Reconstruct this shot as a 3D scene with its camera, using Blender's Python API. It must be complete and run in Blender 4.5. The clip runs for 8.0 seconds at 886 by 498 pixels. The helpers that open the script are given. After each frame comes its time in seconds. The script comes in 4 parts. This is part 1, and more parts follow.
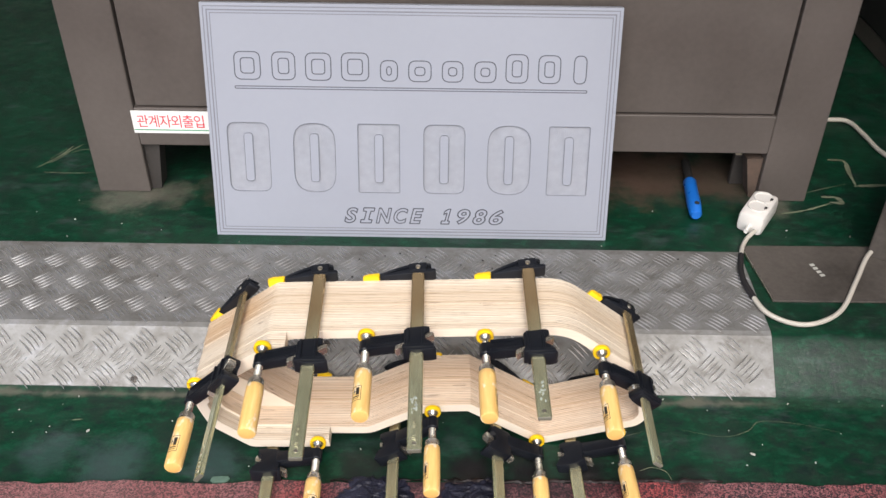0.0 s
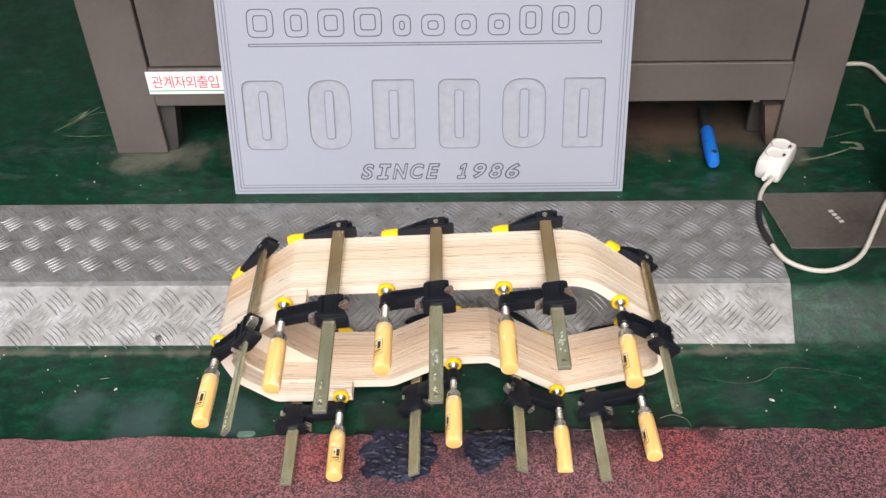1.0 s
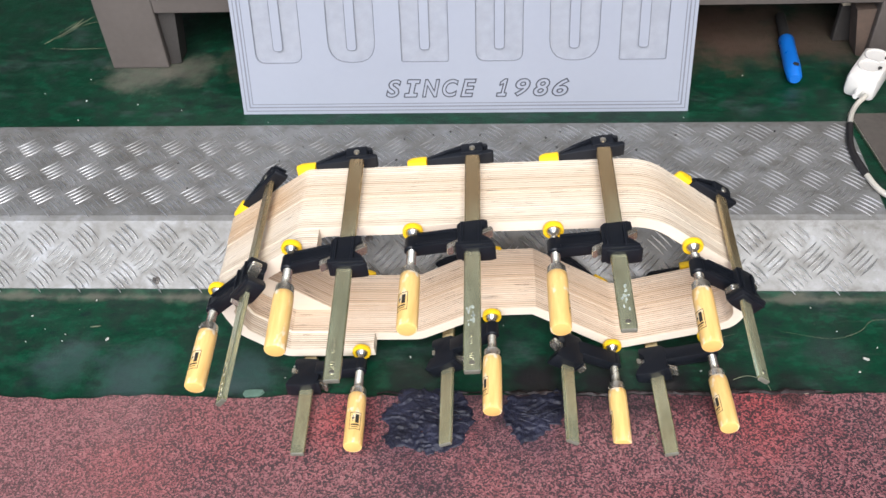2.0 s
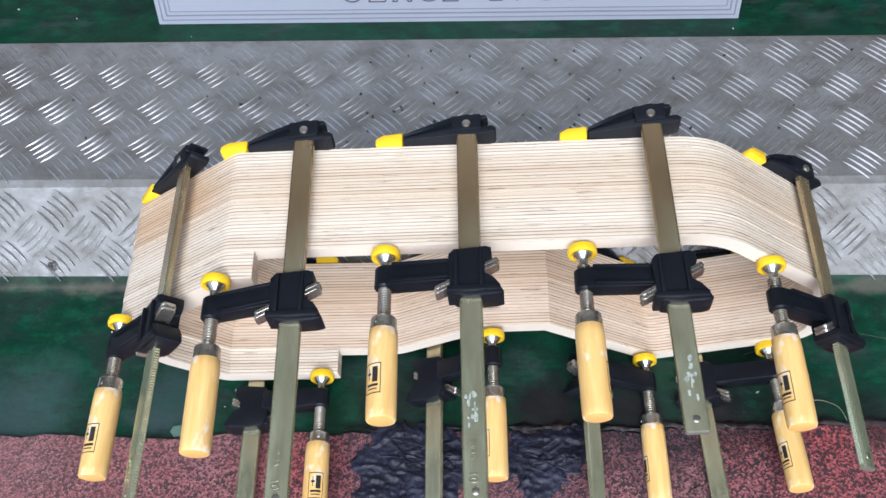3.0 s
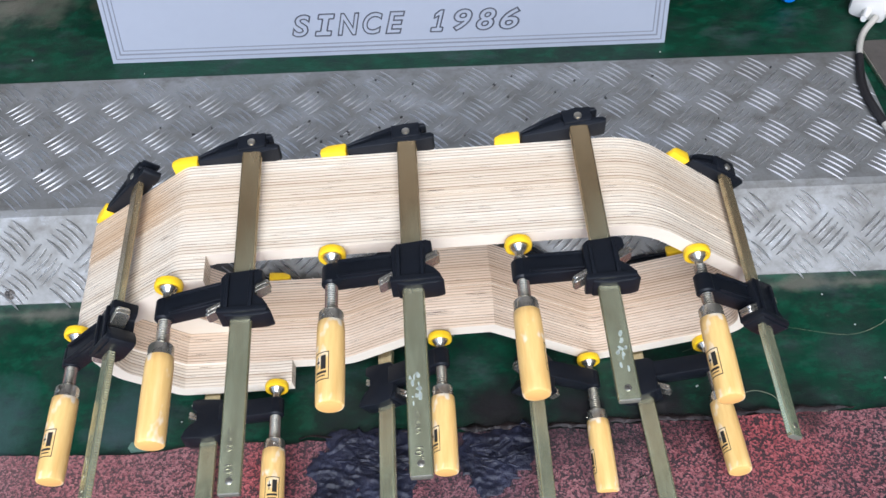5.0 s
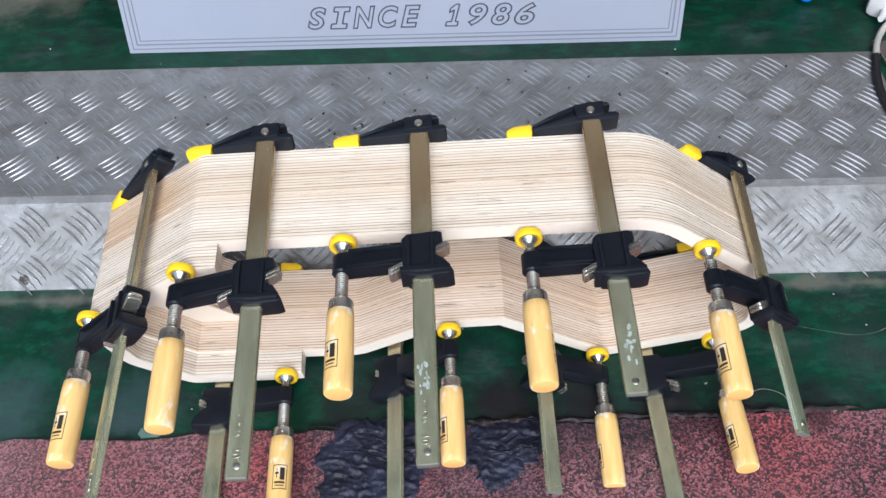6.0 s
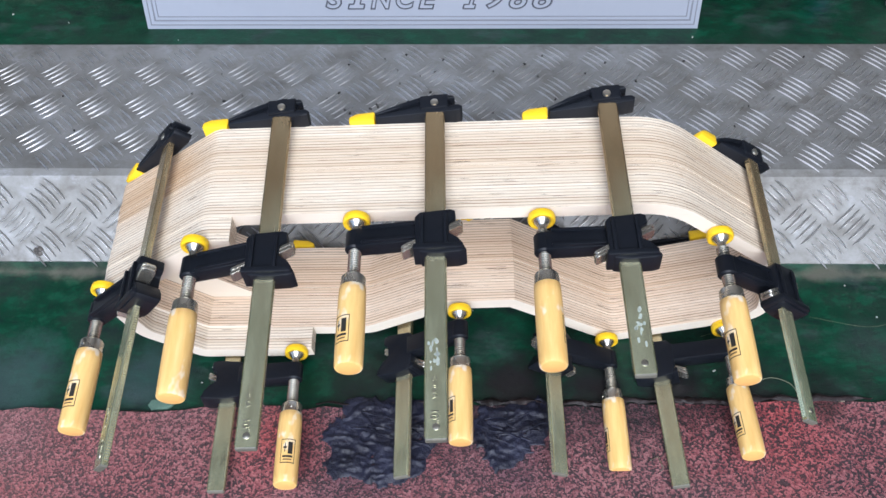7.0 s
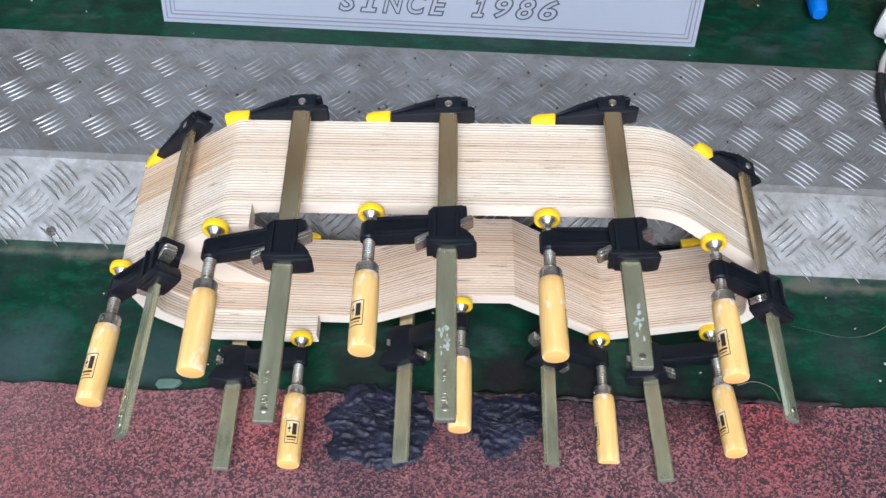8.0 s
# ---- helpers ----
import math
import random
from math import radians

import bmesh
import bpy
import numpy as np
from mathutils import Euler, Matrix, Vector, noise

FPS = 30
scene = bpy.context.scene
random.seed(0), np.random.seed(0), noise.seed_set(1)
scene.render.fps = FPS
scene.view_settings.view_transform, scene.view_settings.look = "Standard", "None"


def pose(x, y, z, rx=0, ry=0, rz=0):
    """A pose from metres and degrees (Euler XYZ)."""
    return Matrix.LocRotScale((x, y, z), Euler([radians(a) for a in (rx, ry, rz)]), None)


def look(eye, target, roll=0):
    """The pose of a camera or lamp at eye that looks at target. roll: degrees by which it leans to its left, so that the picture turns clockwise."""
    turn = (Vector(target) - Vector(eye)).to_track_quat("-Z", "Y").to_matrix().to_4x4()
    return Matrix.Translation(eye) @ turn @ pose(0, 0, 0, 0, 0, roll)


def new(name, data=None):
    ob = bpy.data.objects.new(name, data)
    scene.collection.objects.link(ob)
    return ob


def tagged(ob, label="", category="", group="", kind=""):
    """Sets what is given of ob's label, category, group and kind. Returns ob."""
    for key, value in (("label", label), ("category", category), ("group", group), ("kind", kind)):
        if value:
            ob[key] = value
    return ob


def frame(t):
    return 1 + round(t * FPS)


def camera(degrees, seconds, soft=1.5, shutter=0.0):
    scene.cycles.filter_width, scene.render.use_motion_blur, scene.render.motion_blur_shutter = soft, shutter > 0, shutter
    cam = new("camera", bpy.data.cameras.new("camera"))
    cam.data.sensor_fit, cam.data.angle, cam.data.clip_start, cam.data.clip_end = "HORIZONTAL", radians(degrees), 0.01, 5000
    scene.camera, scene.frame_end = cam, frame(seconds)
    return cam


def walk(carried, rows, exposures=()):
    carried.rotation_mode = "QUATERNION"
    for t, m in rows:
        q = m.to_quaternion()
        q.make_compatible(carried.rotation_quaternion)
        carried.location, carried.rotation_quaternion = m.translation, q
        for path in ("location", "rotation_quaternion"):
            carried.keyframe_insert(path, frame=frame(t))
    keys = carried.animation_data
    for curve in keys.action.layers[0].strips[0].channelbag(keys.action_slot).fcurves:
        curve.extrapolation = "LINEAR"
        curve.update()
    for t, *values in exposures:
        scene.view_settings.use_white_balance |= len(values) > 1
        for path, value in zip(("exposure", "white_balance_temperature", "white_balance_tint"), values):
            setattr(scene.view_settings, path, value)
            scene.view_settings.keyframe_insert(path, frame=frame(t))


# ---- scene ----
cam = camera(51.1, 8.0)
PATH = [
    (0, (0.064, -0.053, 1.0), (0.051, 1.541, -0.208), 0.6),
    (0.5, (0.056, -0.061, 1.004), (0.029, 1.511, -0.231), 1.4),
    (1, (0.063, -0.06, 1.001), (0.014, 1.475, -0.28), -1.5),
    (1.5, (0.064, -0.04, 0.976), (-0.052, 1.464, -0.338), -3.8),
    (1.7, (0.065, 0.011, 0.936), (-0.085, 1.466, -0.428), -4.1),
    (2.8, (0.005, 0.39, 0.805), (0.006, 1.601, -0.787), 0.4),
    (3, (0.026, 0.448, 0.788), (-0.037, 1.549, -0.88), -2.9),
    (3.5, (0.032, 0.421, 0.765), (0.047, 1.56, -0.879), 0.8),
    (4, (0.043, 0.399, 0.78), (0.044, 1.599, -0.819), -1.4),
    (4.2, (0.043, 0.394, 0.784), (0.052, 1.608, -0.805), -1.6),
    (5.3, (0.045, 0.377, 0.789), (0.061, 1.593, -0.798), -1.7),
    (5.5, (0.048, 0.376, 0.791), (0.048, 1.595, -0.796), -2.2),
    (6, (0.046, 0.373, 0.785), (0.033, 1.587, -0.804), -1.8),
    (6.5, (0.043, 0.372, 0.788), (0.02, 1.571, -0.812), -0.9),
    (7, (0.043, 0.364, 0.782), (0.01, 1.56, -0.82), -1.1),
    (7.5, (0.038, 0.349, 0.8), (0.039, 1.548, -0.8), 1.0),
    (8, (0.015, 0.329, 0.805), (0.032, 1.542, -0.785), 3.3),
]
walk(cam, [(t, look(eye, target, roll)) for t, eye, target, roll in PATH],
     exposures=((0, 0.89, 6500, 11), (0.9, 0.97, 6500, 12), (1.5, 1.10, 6250, 12), (1.7, 1.12, 6250, 11), (2.8, 0.88, 5550, 9), (8, 0.88, 5550, 9)))

# ---- world and light ----
world = bpy.data.worlds.new("world")
scene.world = world
world.use_nodes = True
wn = world.node_tree
sky = wn.nodes.new("ShaderNodeTexSky")
sky.sky_type = "NISHITA"
sky.sun_disc = False
sky.sun_elevation = radians(49)
sky.sun_rotation = radians(180)
sky.air_density, sky.dust_density, sky.ozone_density = 1.0, 3.0, 0.8
wn.links.new(sky.outputs[0], wn.nodes["Background"].inputs[0])
wn.nodes["Background"].inputs[1].default_value = 0.118

sun = bpy.data.lights.new("sun", "SUN")
sun.energy, sun.angle, sun.color = 2.0, radians(50), (1.0, 0.975, 0.95)
new("sun", sun).matrix_world = look((0.0, -2.25, 3.6), (0, 0.9, 0))


LOW, FOOT, TOP_EDGE = -0.064, 0.972, 1.05  # lower floor, foot and top of the slope


# ---- materials ----
def material(name, base=(0.5, 0.5, 0.5), rough=0.5, metal=0.0):
    m = bpy.data.materials.new(name)
    m.use_nodes = True
    p = m.node_tree.nodes["Principled BSDF"]
    p.inputs["Base Color"].default_value = (*base, 1)
    p.inputs["Roughness"].default_value = rough
    p.inputs["Metallic"].default_value = metal
    return m


def node(m, kind, **values):
    n = m.node_tree.nodes.new("ShaderNode" + kind)
    for key, value in values.items():
        n.inputs[key.replace("_", " ")].default_value = value
    return n


def wire(m, a, b):
    m.node_tree.links.new(a, b)


def shader(m):
    return m.node_tree.nodes["Principled BSDF"]


def coords(m, scale=(1, 1, 1)):
    t = m.node_tree.nodes.new("ShaderNodeTexCoord")
    mp = node(m, "Mapping", Scale=scale)
    wire(m, t.outputs["Object"], mp.inputs["Vector"])
    return mp.outputs[0]


def noise_of(m, vec, scale, detail=4.0, rough=0.55):
    n = node(m, "TexNoise", Scale=scale, Detail=detail, Roughness=rough)
    wire(m, vec, n.inputs["Vector"])
    return n.outputs["Fac"]


def ramp(m, fac, stops, constant=False):
    r = m.node_tree.nodes.new("ShaderNodeValToRGB")
    if constant:
        r.color_ramp.interpolation = "CONSTANT"
    els = r.color_ramp.elements
    while len(els) < len(stops):
        els.new(0.5)
    for e, (at, c) in zip(els, stops):
        e.position = at
        e.color = (*c, 1) if len(c) == 3 else c
    wire(m, fac, r.inputs[0])
    return r.outputs[0]


def mix(m, fac, a, b, mode="MIX"):
    n = m.node_tree.nodes.new("ShaderNodeMix")
    n.data_type, n.blend_type = "RGBA", mode
    for socket, value in ((n.inputs[0], fac), (n.inputs[6], a), (n.inputs[7], b)):
        if isinstance(value, (int, float)):
            socket.default_value = value
        elif isinstance(value, tuple):
            socket.default_value = (*value, 1)
        else:
            wire(m, value, socket)
    return n.outputs[2]


def calc(m, op, a, b):
    n = m.node_tree.nodes.new("ShaderNodeMath")
    n.operation = op
    for socket, value in zip(n.inputs, (a, b)):
        if isinstance(value, (int, float)):
            socket.default_value = value
        else:
            wire(m, value, socket)
    return n.outputs[0]


def bump(m, height, strength, distance):
    n = node(m, "Bump", Strength=strength, Distance=distance)
    wire(m, height, n.inputs["Height"])
    wire(m, n.outputs[0], shader(m).inputs["Normal"])


def grey(v):
    return (v, v, v)


def green_paint():
    m = material("green_floor_paint", rough=0.35)
    v = coords(m)
    big = noise_of(m, v, 3.0, 6)
    mid = noise_of(m, v, 22.0, 8, 0.65)
    fine = noise_of(m, v, 160.0, 5, 0.7)
    streak = noise_of(m, coords(m, (0.35, 2.5, 1)), 30.0, 6, 0.7)
    green = ramp(m, big, [(0.3, (0.0016, 0.016, 0.0082)), (0.55, (0.0020, 0.030, 0.0142)), (0.75, (0.0034, 0.044, 0.0215))])
    dull = ramp(m, mid, [(0.46, grey(0)), (0.66, grey(0.6))])
    c = mix(m, dull, green, (0.012, 0.019, 0.016))
    scuff = noise_of(m, coords(m, (0.8, 1.3, 1)), 42.0, 9, 0.78)
    c = mix(m, ramp(m, scuff, [(0.51, grey(0)), (0.60, grey(0.6))]), c, (0.0055, 0.066, 0.033))
    c = mix(m, ramp(m, scuff, [(0.37, grey(0.85)), (0.46, grey(0.0))]), c, (0.004, 0.012, 0.012))
    film = noise_of(m, coords(m, (0.5, 1.2, 1)), 13.0, 7, 0.7)
    c = mix(m, ramp(m, film, [(0.56, grey(0)), (0.68, grey(0.55))]), c, (0.045, 0.062, 0.062))
    worn = ramp(m, streak, [(0.60, grey(0)), (0.76, grey(0.5))])
    c = mix(m, worn, c, (0.050, 0.072, 0.058))
    specks = ramp(m, fine, [(0.67, grey(0)), (0.76, grey(0.6))])
    c = mix(m, specks, c, (0.16, 0.17, 0.15))
    # dust lying along the foot of the slope
    t = m.node_tree.nodes.new("ShaderNodeTexCoord")
    sep = m.node_tree.nodes.new("ShaderNodeSeparateXYZ")
    wire(m, t.outputs["Object"], sep.inputs[0])
    near = calc(m, "ABSOLUTE", calc(m, "SUBTRACT", sep.outputs[1], 0.962), 0.0)
    near = calc(m, "ADD", near, calc(m, "MULTIPLY", calc(m, "SUBTRACT", mid, 0.5), 0.04))
    dust = ramp(m, near, [(0.001, grey(0.55)), (0.010, grey(0.0))])
    dust = mix(m, 1.0, dust, ramp(m, calc(m, "MULTIPLY", sep.outputs[0], 0.5), [(0.265, grey(1)), (0.295, grey(0.1))]), "MULTIPLY")
    c = mix(m, dust, c, (0.15, 0.135, 0.11))
    # dust round the foot of the cabinet leg, and a dark oily stain by the paving
    for at, size, colour, much in (((-0.56, 1.425, 0.0), 0.085, (0.15, 0.135, 0.11), 0.5), ((-0.48, 1.43, 0.0), 0.07, (0.12, 0.105, 0.085), 0.5), ((-0.35, 1.47, 0.0), 0.10, (0.06, 0.05, 0.037), 0.7), ((0.36, 1.53, 0.0), 0.16, (0.065, 0.042, 0.032), 0.85), ((0.47, 1.53, 0.0), 0.16, (0.065, 0.042, 0.032), 0.85), ((0.60, 1.52, 0.0), 0.14, (0.06, 0.042, 0.032), 0.85), ((0.67, 1.42, 0.0), 0.06, (0.11, 0.105, 0.08), 0.6), ((-0.27, 0.83, LOW), 0.06, (0.05, 0.078, 0.080), 0.5), ((-0.42, 0.82, LOW), 0.075, (0.05, 0.078, 0.080), 0.5), ((-0.52, 0.85, LOW), 0.06, (0.05, 0.078, 0.080), 0.4), ((0.48, 0.87, LOW), 0.05, (0.035, 0.05, 0.048), 0.4), ((0.10, 0.818, LOW), 0.055, (0.010, 0.006, 0.009), 0.85), ((0.18, 0.815, LOW), 0.06, (0.010, 0.006, 0.009), 0.85), ((0.26, 0.812, LOW), 0.06, (0.010, 0.006, 0.009), 0.85), ((0.34, 0.812, LOW), 0.055, (0.010, 0.006, 0.009), 0.8), ((0.42, 0.808, LOW), 0.045, (0.010, 0.006, 0.009), 0.7), ((-0.05, 0.822, LOW), 0.06, (0.009, 0.008, 0.010), 0.6)):
        d = node(m, "VectorMath")
        d.operation = "DISTANCE"
        wire(m, t.outputs["Object"], d.inputs[0])
        d.inputs[1].default_value = at
        off = calc(m, "ADD", d.outputs["Value"], calc(m, "MULTIPLY", calc(m, "SUBTRACT", mid, 0.5), size * 1.7))
        c = mix(m, ramp(m, off, [(size * 0.35, grey(much)), (size * 0.85, grey(0.0))]), c, colour)
    wire(m, c, shader(m).inputs["Base Color"])
    wire(m, ramp(m, mid, [(0.3, grey(0.28)), (0.75, grey(0.6))]), shader(m).inputs["Roughness"])
    shader(m).inputs["Specular IOR Level"].default_value = 0.36
    bump(m, calc(m, "ADD", mid, calc(m, "MULTIPLY", scuff, 0.6)), 0.55, 0.003)
    return m


def rubber_chips():
    m = material("red_rubber_chips", rough=0.75)
    v = coords(m)
    cell = node(m, "TexVoronoi", Scale=560.0, Randomness=1.0)
    warp = mix(m, 0.012, v, node(m, "TexNoise", Scale=90.0).outputs["Color"])
    wire(m, warp, cell.inputs["Vector"])
    bw = m.node_tree.nodes.new("ShaderNodeSeparateColor")
    wire(m, cell.outputs["Color"], bw.inputs[0])
    patch = noise_of(m, v, 9.0, 5)
    pick = calc(m, "ADD", bw.outputs[0], calc(m, "MULTIPLY", calc(m, "SUBTRACT", patch, 0.5), 0.5))
    chip = ramp(m, pick, [(0.0, (0.007, 0.005, 0.009)), (0.42, (0.014, 0.008, 0.012)), (0.45, (0.118, 0.034, 0.042)), (0.64, (0.162, 0.050, 0.059)), (0.90, (0.27, 0.118, 0.120))])
    dirt = ramp(m, noise_of(m, v, 3.0, 6), [(0.45, grey(0)), (0.75, grey(0.22))])
    c = mix(m, dirt, chip, (0.13, 0.10, 0.095))
    red = ramp(m, noise_of(m, v, 5.0, 3), [(0.50, grey(0)), (0.66, grey(0.5))])
    c = mix(m, red, c, mix(m, 1.0, c, (1.35, 0.72, 0.66), "MULTIPLY"))
    # pale dust worn into the chips
    dusty = ramp(m, noise_of(m, v, 2.2, 6, 0.6), [(0.36, grey(0.0)), (0.62, grey(0.20))])
    c = mix(m, dusty, c, (0.185, 0.098, 0.092))
    d = node(m, "VectorMath")
    d.operation = "DISTANCE"
    wire(m, v, d.inputs[0])
    d.inputs[1].default_value = (-0.55, 0.70, LOW)
    off = calc(m, "ADD", d.outputs["Value"], calc(m, "MULTIPLY", calc(m, "SUBTRACT", noise_of(m, v, 12.0, 7, 0.65), 0.5), 0.5))
    c = mix(m, ramp(m, off, [(0.15, grey(0.22)), (0.50, grey(0.0))]), c, (0.27, 0.135, 0.12))
    # oily dark smears and redder patches by the tar
    t = m.node_tree.nodes.new("ShaderNodeTexCoord")
    for at, size, colour, much in (((-0.038, 0.752, LOW), 0.105, (0.34, 0.36, 0.50), 0.75), ((0.098, 0.762, LOW), 0.085, (0.34, 0.36, 0.50), 0.75), ((0.20, 0.80, LOW), 0.09, (0.2, 0.2, 0.25), 0.9), ((0.30, 0.80, LOW), 0.05, (0.25, 0.2, 0.25), 0.85), ((0.41, 0.795, LOW), 0.03, (0.15, 0.15, 0.15), 0.85), ((0.04, 0.81, LOW), 0.09, (0.25, 0.22, 0.28), 0.8), ((-0.13, 0.75, LOW), 0.06, (1.35, 0.65, 0.65), 0.5), ((0.36, 0.765, LOW), 0.14, (1.35, 0.62, 0.62), 0.5)):
        d = node(m, "VectorMath")
        d.operation = "DISTANCE"
        wire(m, t.outputs["Object"], d.inputs[0])
        d.inputs[1].default_value = at
        off = calc(m, "ADD", d.outputs["Value"], calc(m, "MULTIPLY", calc(m, "SUBTRACT", noise_of(m, v, 26.0, 6, 0.65), 0.5), size * 1.6))
        c = mix(m, ramp(m, off, [(size * 0.3, grey(much)), (size * 0.9, grey(0.0))]), c, mix(m, 1.0, c, colour, "MULTIPLY"))
    wire(m, c, shader(m).inputs["Base Color"])
    bump(m, calc(m, "ADD", cell.outputs["Distance"], fine_of(m, v)), 0.4, 0.002)
    return m


def fine_of(m, v):
    return noise_of(m, v, 300.0, 4)


def tread_metal(name, worn):
    """The dull plate, or the tops of its bars that shoes have polished."""
    m = material(name, (0.5, 0.5, 0.5), 0.4, 0.9 if worn else 0.5)
    v = coords(m)
    a, b = noise_of(m, v, 9.0, 7, 0.65), noise_of(m, v, 70.0, 6, 0.7)
    c = ramp(m, a, [(0.25, (0.145, 0.142, 0.130)), (0.5, (0.222, 0.223, 0.216)), (0.75, (0.288, 0.292, 0.291))] if not worn else [(0.25, (0.48, 0.475, 0.46)), (0.75, (0.72, 0.72, 0.73))])
    dirt = ramp(m, b, [(0.5, grey(0)), (0.75, grey(0.3 if worn else 0.7))])
    c = mix(m, dirt, c, (0.16, 0.145, 0.125))
    blot = noise_of(m, coords(m, (1, 1.6, 1.6)), 26.0, 7, 0.7)
    c = mix(m, ramp(m, blot, [(0.50, grey(0)), (0.66, grey(0.15 if worn else 0.6))]), c, (0.105, 0.098, 0.085))
    c = mix(m, ramp(m, blot, [(0.32, grey(0.0 if worn else 0.5)), (0.43, grey(0))]), c, (0.37, 0.385, 0.41))
    wire(m, c, shader(m).inputs["Base Color"])
    wire(m, ramp(m, b, [(0.3, grey(0.30 if worn else 0.46)), (0.7, grey(0.48 if worn else 0.74))]), shader(m).inputs["Roughness"])
    bump(m, b, 0.12, 0.001)
    return m


def plain(name, base, rough=0.5, metal=0.0, spread=0.25, scale=40.0, relief=0.05, gloss=0.5):
    """A painted, cast or moulded surface with soft blotches and fine grain."""
    m = material(name, base, rough, metal)
    v = coords(m)
    a, b = noise_of(m, v, scale * 0.2, 5), noise_of(m, v, scale * 4, 5, 0.6)
    shader(m).inputs["Specular IOR Level"].default_value = gloss
    low, high = tuple(x * (1 - spread) for x in base), tuple(min(1, x * (1 + spread)) for x in base)
    c = ramp(m, calc(m, "ADD", calc(m, "MULTIPLY", a, 0.7), calc(m, "MULTIPLY", b, 0.3)), [(0.32, low), (0.68, high)])
    wire(m, c, shader(m).inputs["Base Color"])
    wire(m, ramp(m, a, [(0.3, grey(rough * 0.8)), (0.7, grey(min(1, rough * 1.25)))]), shader(m).inputs["Roughness"])
    bump(m, b, relief, 0.001)
    return m


def plywood(name, lines, tint=(1, 1, 1), scorched=False):
    """Pale birch sheet; on the cut edge the thin veneers show as lines across the stack."""
    m = material(name, rough=0.55)
    v = coords(m)
    info = m.node_tree.nodes.new("ShaderNodeObjectInfo")
    pale = ramp(m, info.outputs["Random"], [(0.0, (0.70, 0.595, 0.49)), (0.35, (0.76, 0.69, 0.605)), (0.7, (0.79, 0.74, 0.67)), (1.0, (0.72, 0.64, 0.55))])
    grain = noise_of(m, coords(m, (6, 40, 40)), 9.0, 5, 0.6)
    c = mix(m, ramp(m, grain, [(0.35, grey(0)), (0.75, grey(0.45))]), pale, (0.63, 0.48, 0.35))
    if not lines:
        c = mix(m, 0.7, c, (0.86, 0.79, 0.68))
    if lines:
        sep = m.node_tree.nodes.new("ShaderNodeSeparateXYZ")
        wire(m, v, sep.inputs[0])
        warp = calc(m, "MULTIPLY", calc(m, "SUBTRACT", noise_of(m, v, 14.0, 3), 0.5), 0.0005)
        at = calc(m, "MULTIPLY", calc(m, "ADD", sep.outputs[2], warp), 1 / 0.0032)
        layer = calc(m, "FLOOR", at, 0.0)
        part_of = calc(m, "SUBTRACT", at, layer)
        odd = node(m, "TexWhiteNoise")
        odd.noise_dimensions = "1D"
        wire(m, layer, odd.inputs["W"])
        tone = ramp(m, odd.outputs[0], [(0.0, (0.86, 0.79, 0.70)), (0.10, (0.95, 0.92, 0.87)), (0.8, (0.99, 0.97, 0.93)), (1.0, (1.10, 1.09, 1.07))])
        c = mix(m, 0.85, c, tone, "MULTIPLY")
        edge = ramp(m, part_of, [(0.0, grey(0.7)), (0.04, grey(1)), (0.19, grey(1)), (0.29, grey(0))])
        broken = ramp(m, noise_of(m, coords(m, (1, 1, 22)), 10.0, 4), [(0.35, grey(0.6)), (0.62, grey(1.0))])
        dark = mix(m, 1.0, edge, broken, "MULTIPLY")
        dark = mix(m, 1.0, dark, ramp(m, odd.outputs[0], [(0.0, grey(1)), (0.5, grey(0.62)), (1.0, grey(0.95))]), "MULTIPLY")
        c = mix(m, dark, c, (0.19, 0.11, 0.06))
        gap = ramp(m, noise_of(m, coords(m, (5, 5, 240)), 5.0, 2), [(0.665, grey(0)), (0.680, grey(0.95))])
        c = mix(m, gap, c, (0.07, 0.038, 0.022))
    if scorched:
        sep2 = m.node_tree.nodes.new("ShaderNodeSeparateXYZ")
        wire(m, v, sep2.inputs[0])
        rough_edge = calc(m, "MULTIPLY", calc(m, "SUBTRACT", noise_of(m, v, 30.0, 5), 0.5), 0.02)
        left = ramp(m, calc(m, "ADD", calc(m, "MULTIPLY", sep2.outputs[0], -1.0), rough_edge), [(0.150, grey(0)), (0.185, grey(1))])
        behind = ramp(m, calc(m, "ADD", calc(m, "MULTIPLY", sep2.outputs[2], -1.0), rough_edge), [(0.046, grey(0)), (0.056, grey(0.85))])
        c = mix(m, mix(m, 1.0, left, behind, "MULTIPLY"), c, mix(m, 1.0, c, (0.86, 0.72, 0.58), "MULTIPLY"))
    c = mix(m, 1.0, c, tint, "MULTIPLY")
    wire(m, c, shader(m).inputs["Base Color"])
    bump(m, grain, 0.15, 0.0008)
    return m


def handle_wood():
    m = material("varnished_handle_wood", rough=0.42)
    v = coords(m, (3, 3, 0.35))
    g = noise_of(m, v, 60.0, 5, 0.6)
    c = ramp(m, g, [(0.3, (0.70, 0.42, 0.125)), (0.6, (0.80, 0.53, 0.19)), (0.8, (0.84, 0.61, 0.27))])
    worn = ramp(m, noise_of(m, coords(m, (1, 1, 0.6)), 42.0, 3), [(0.54, grey(0)), (0.60, grey(0.85))])
    c = mix(m, worn, c, (0.84, 0.76, 0.62))
    wire(m, c, shader(m).inputs["Base Color"])
    bump(m, g, 0.05, 0.0005)
    return m


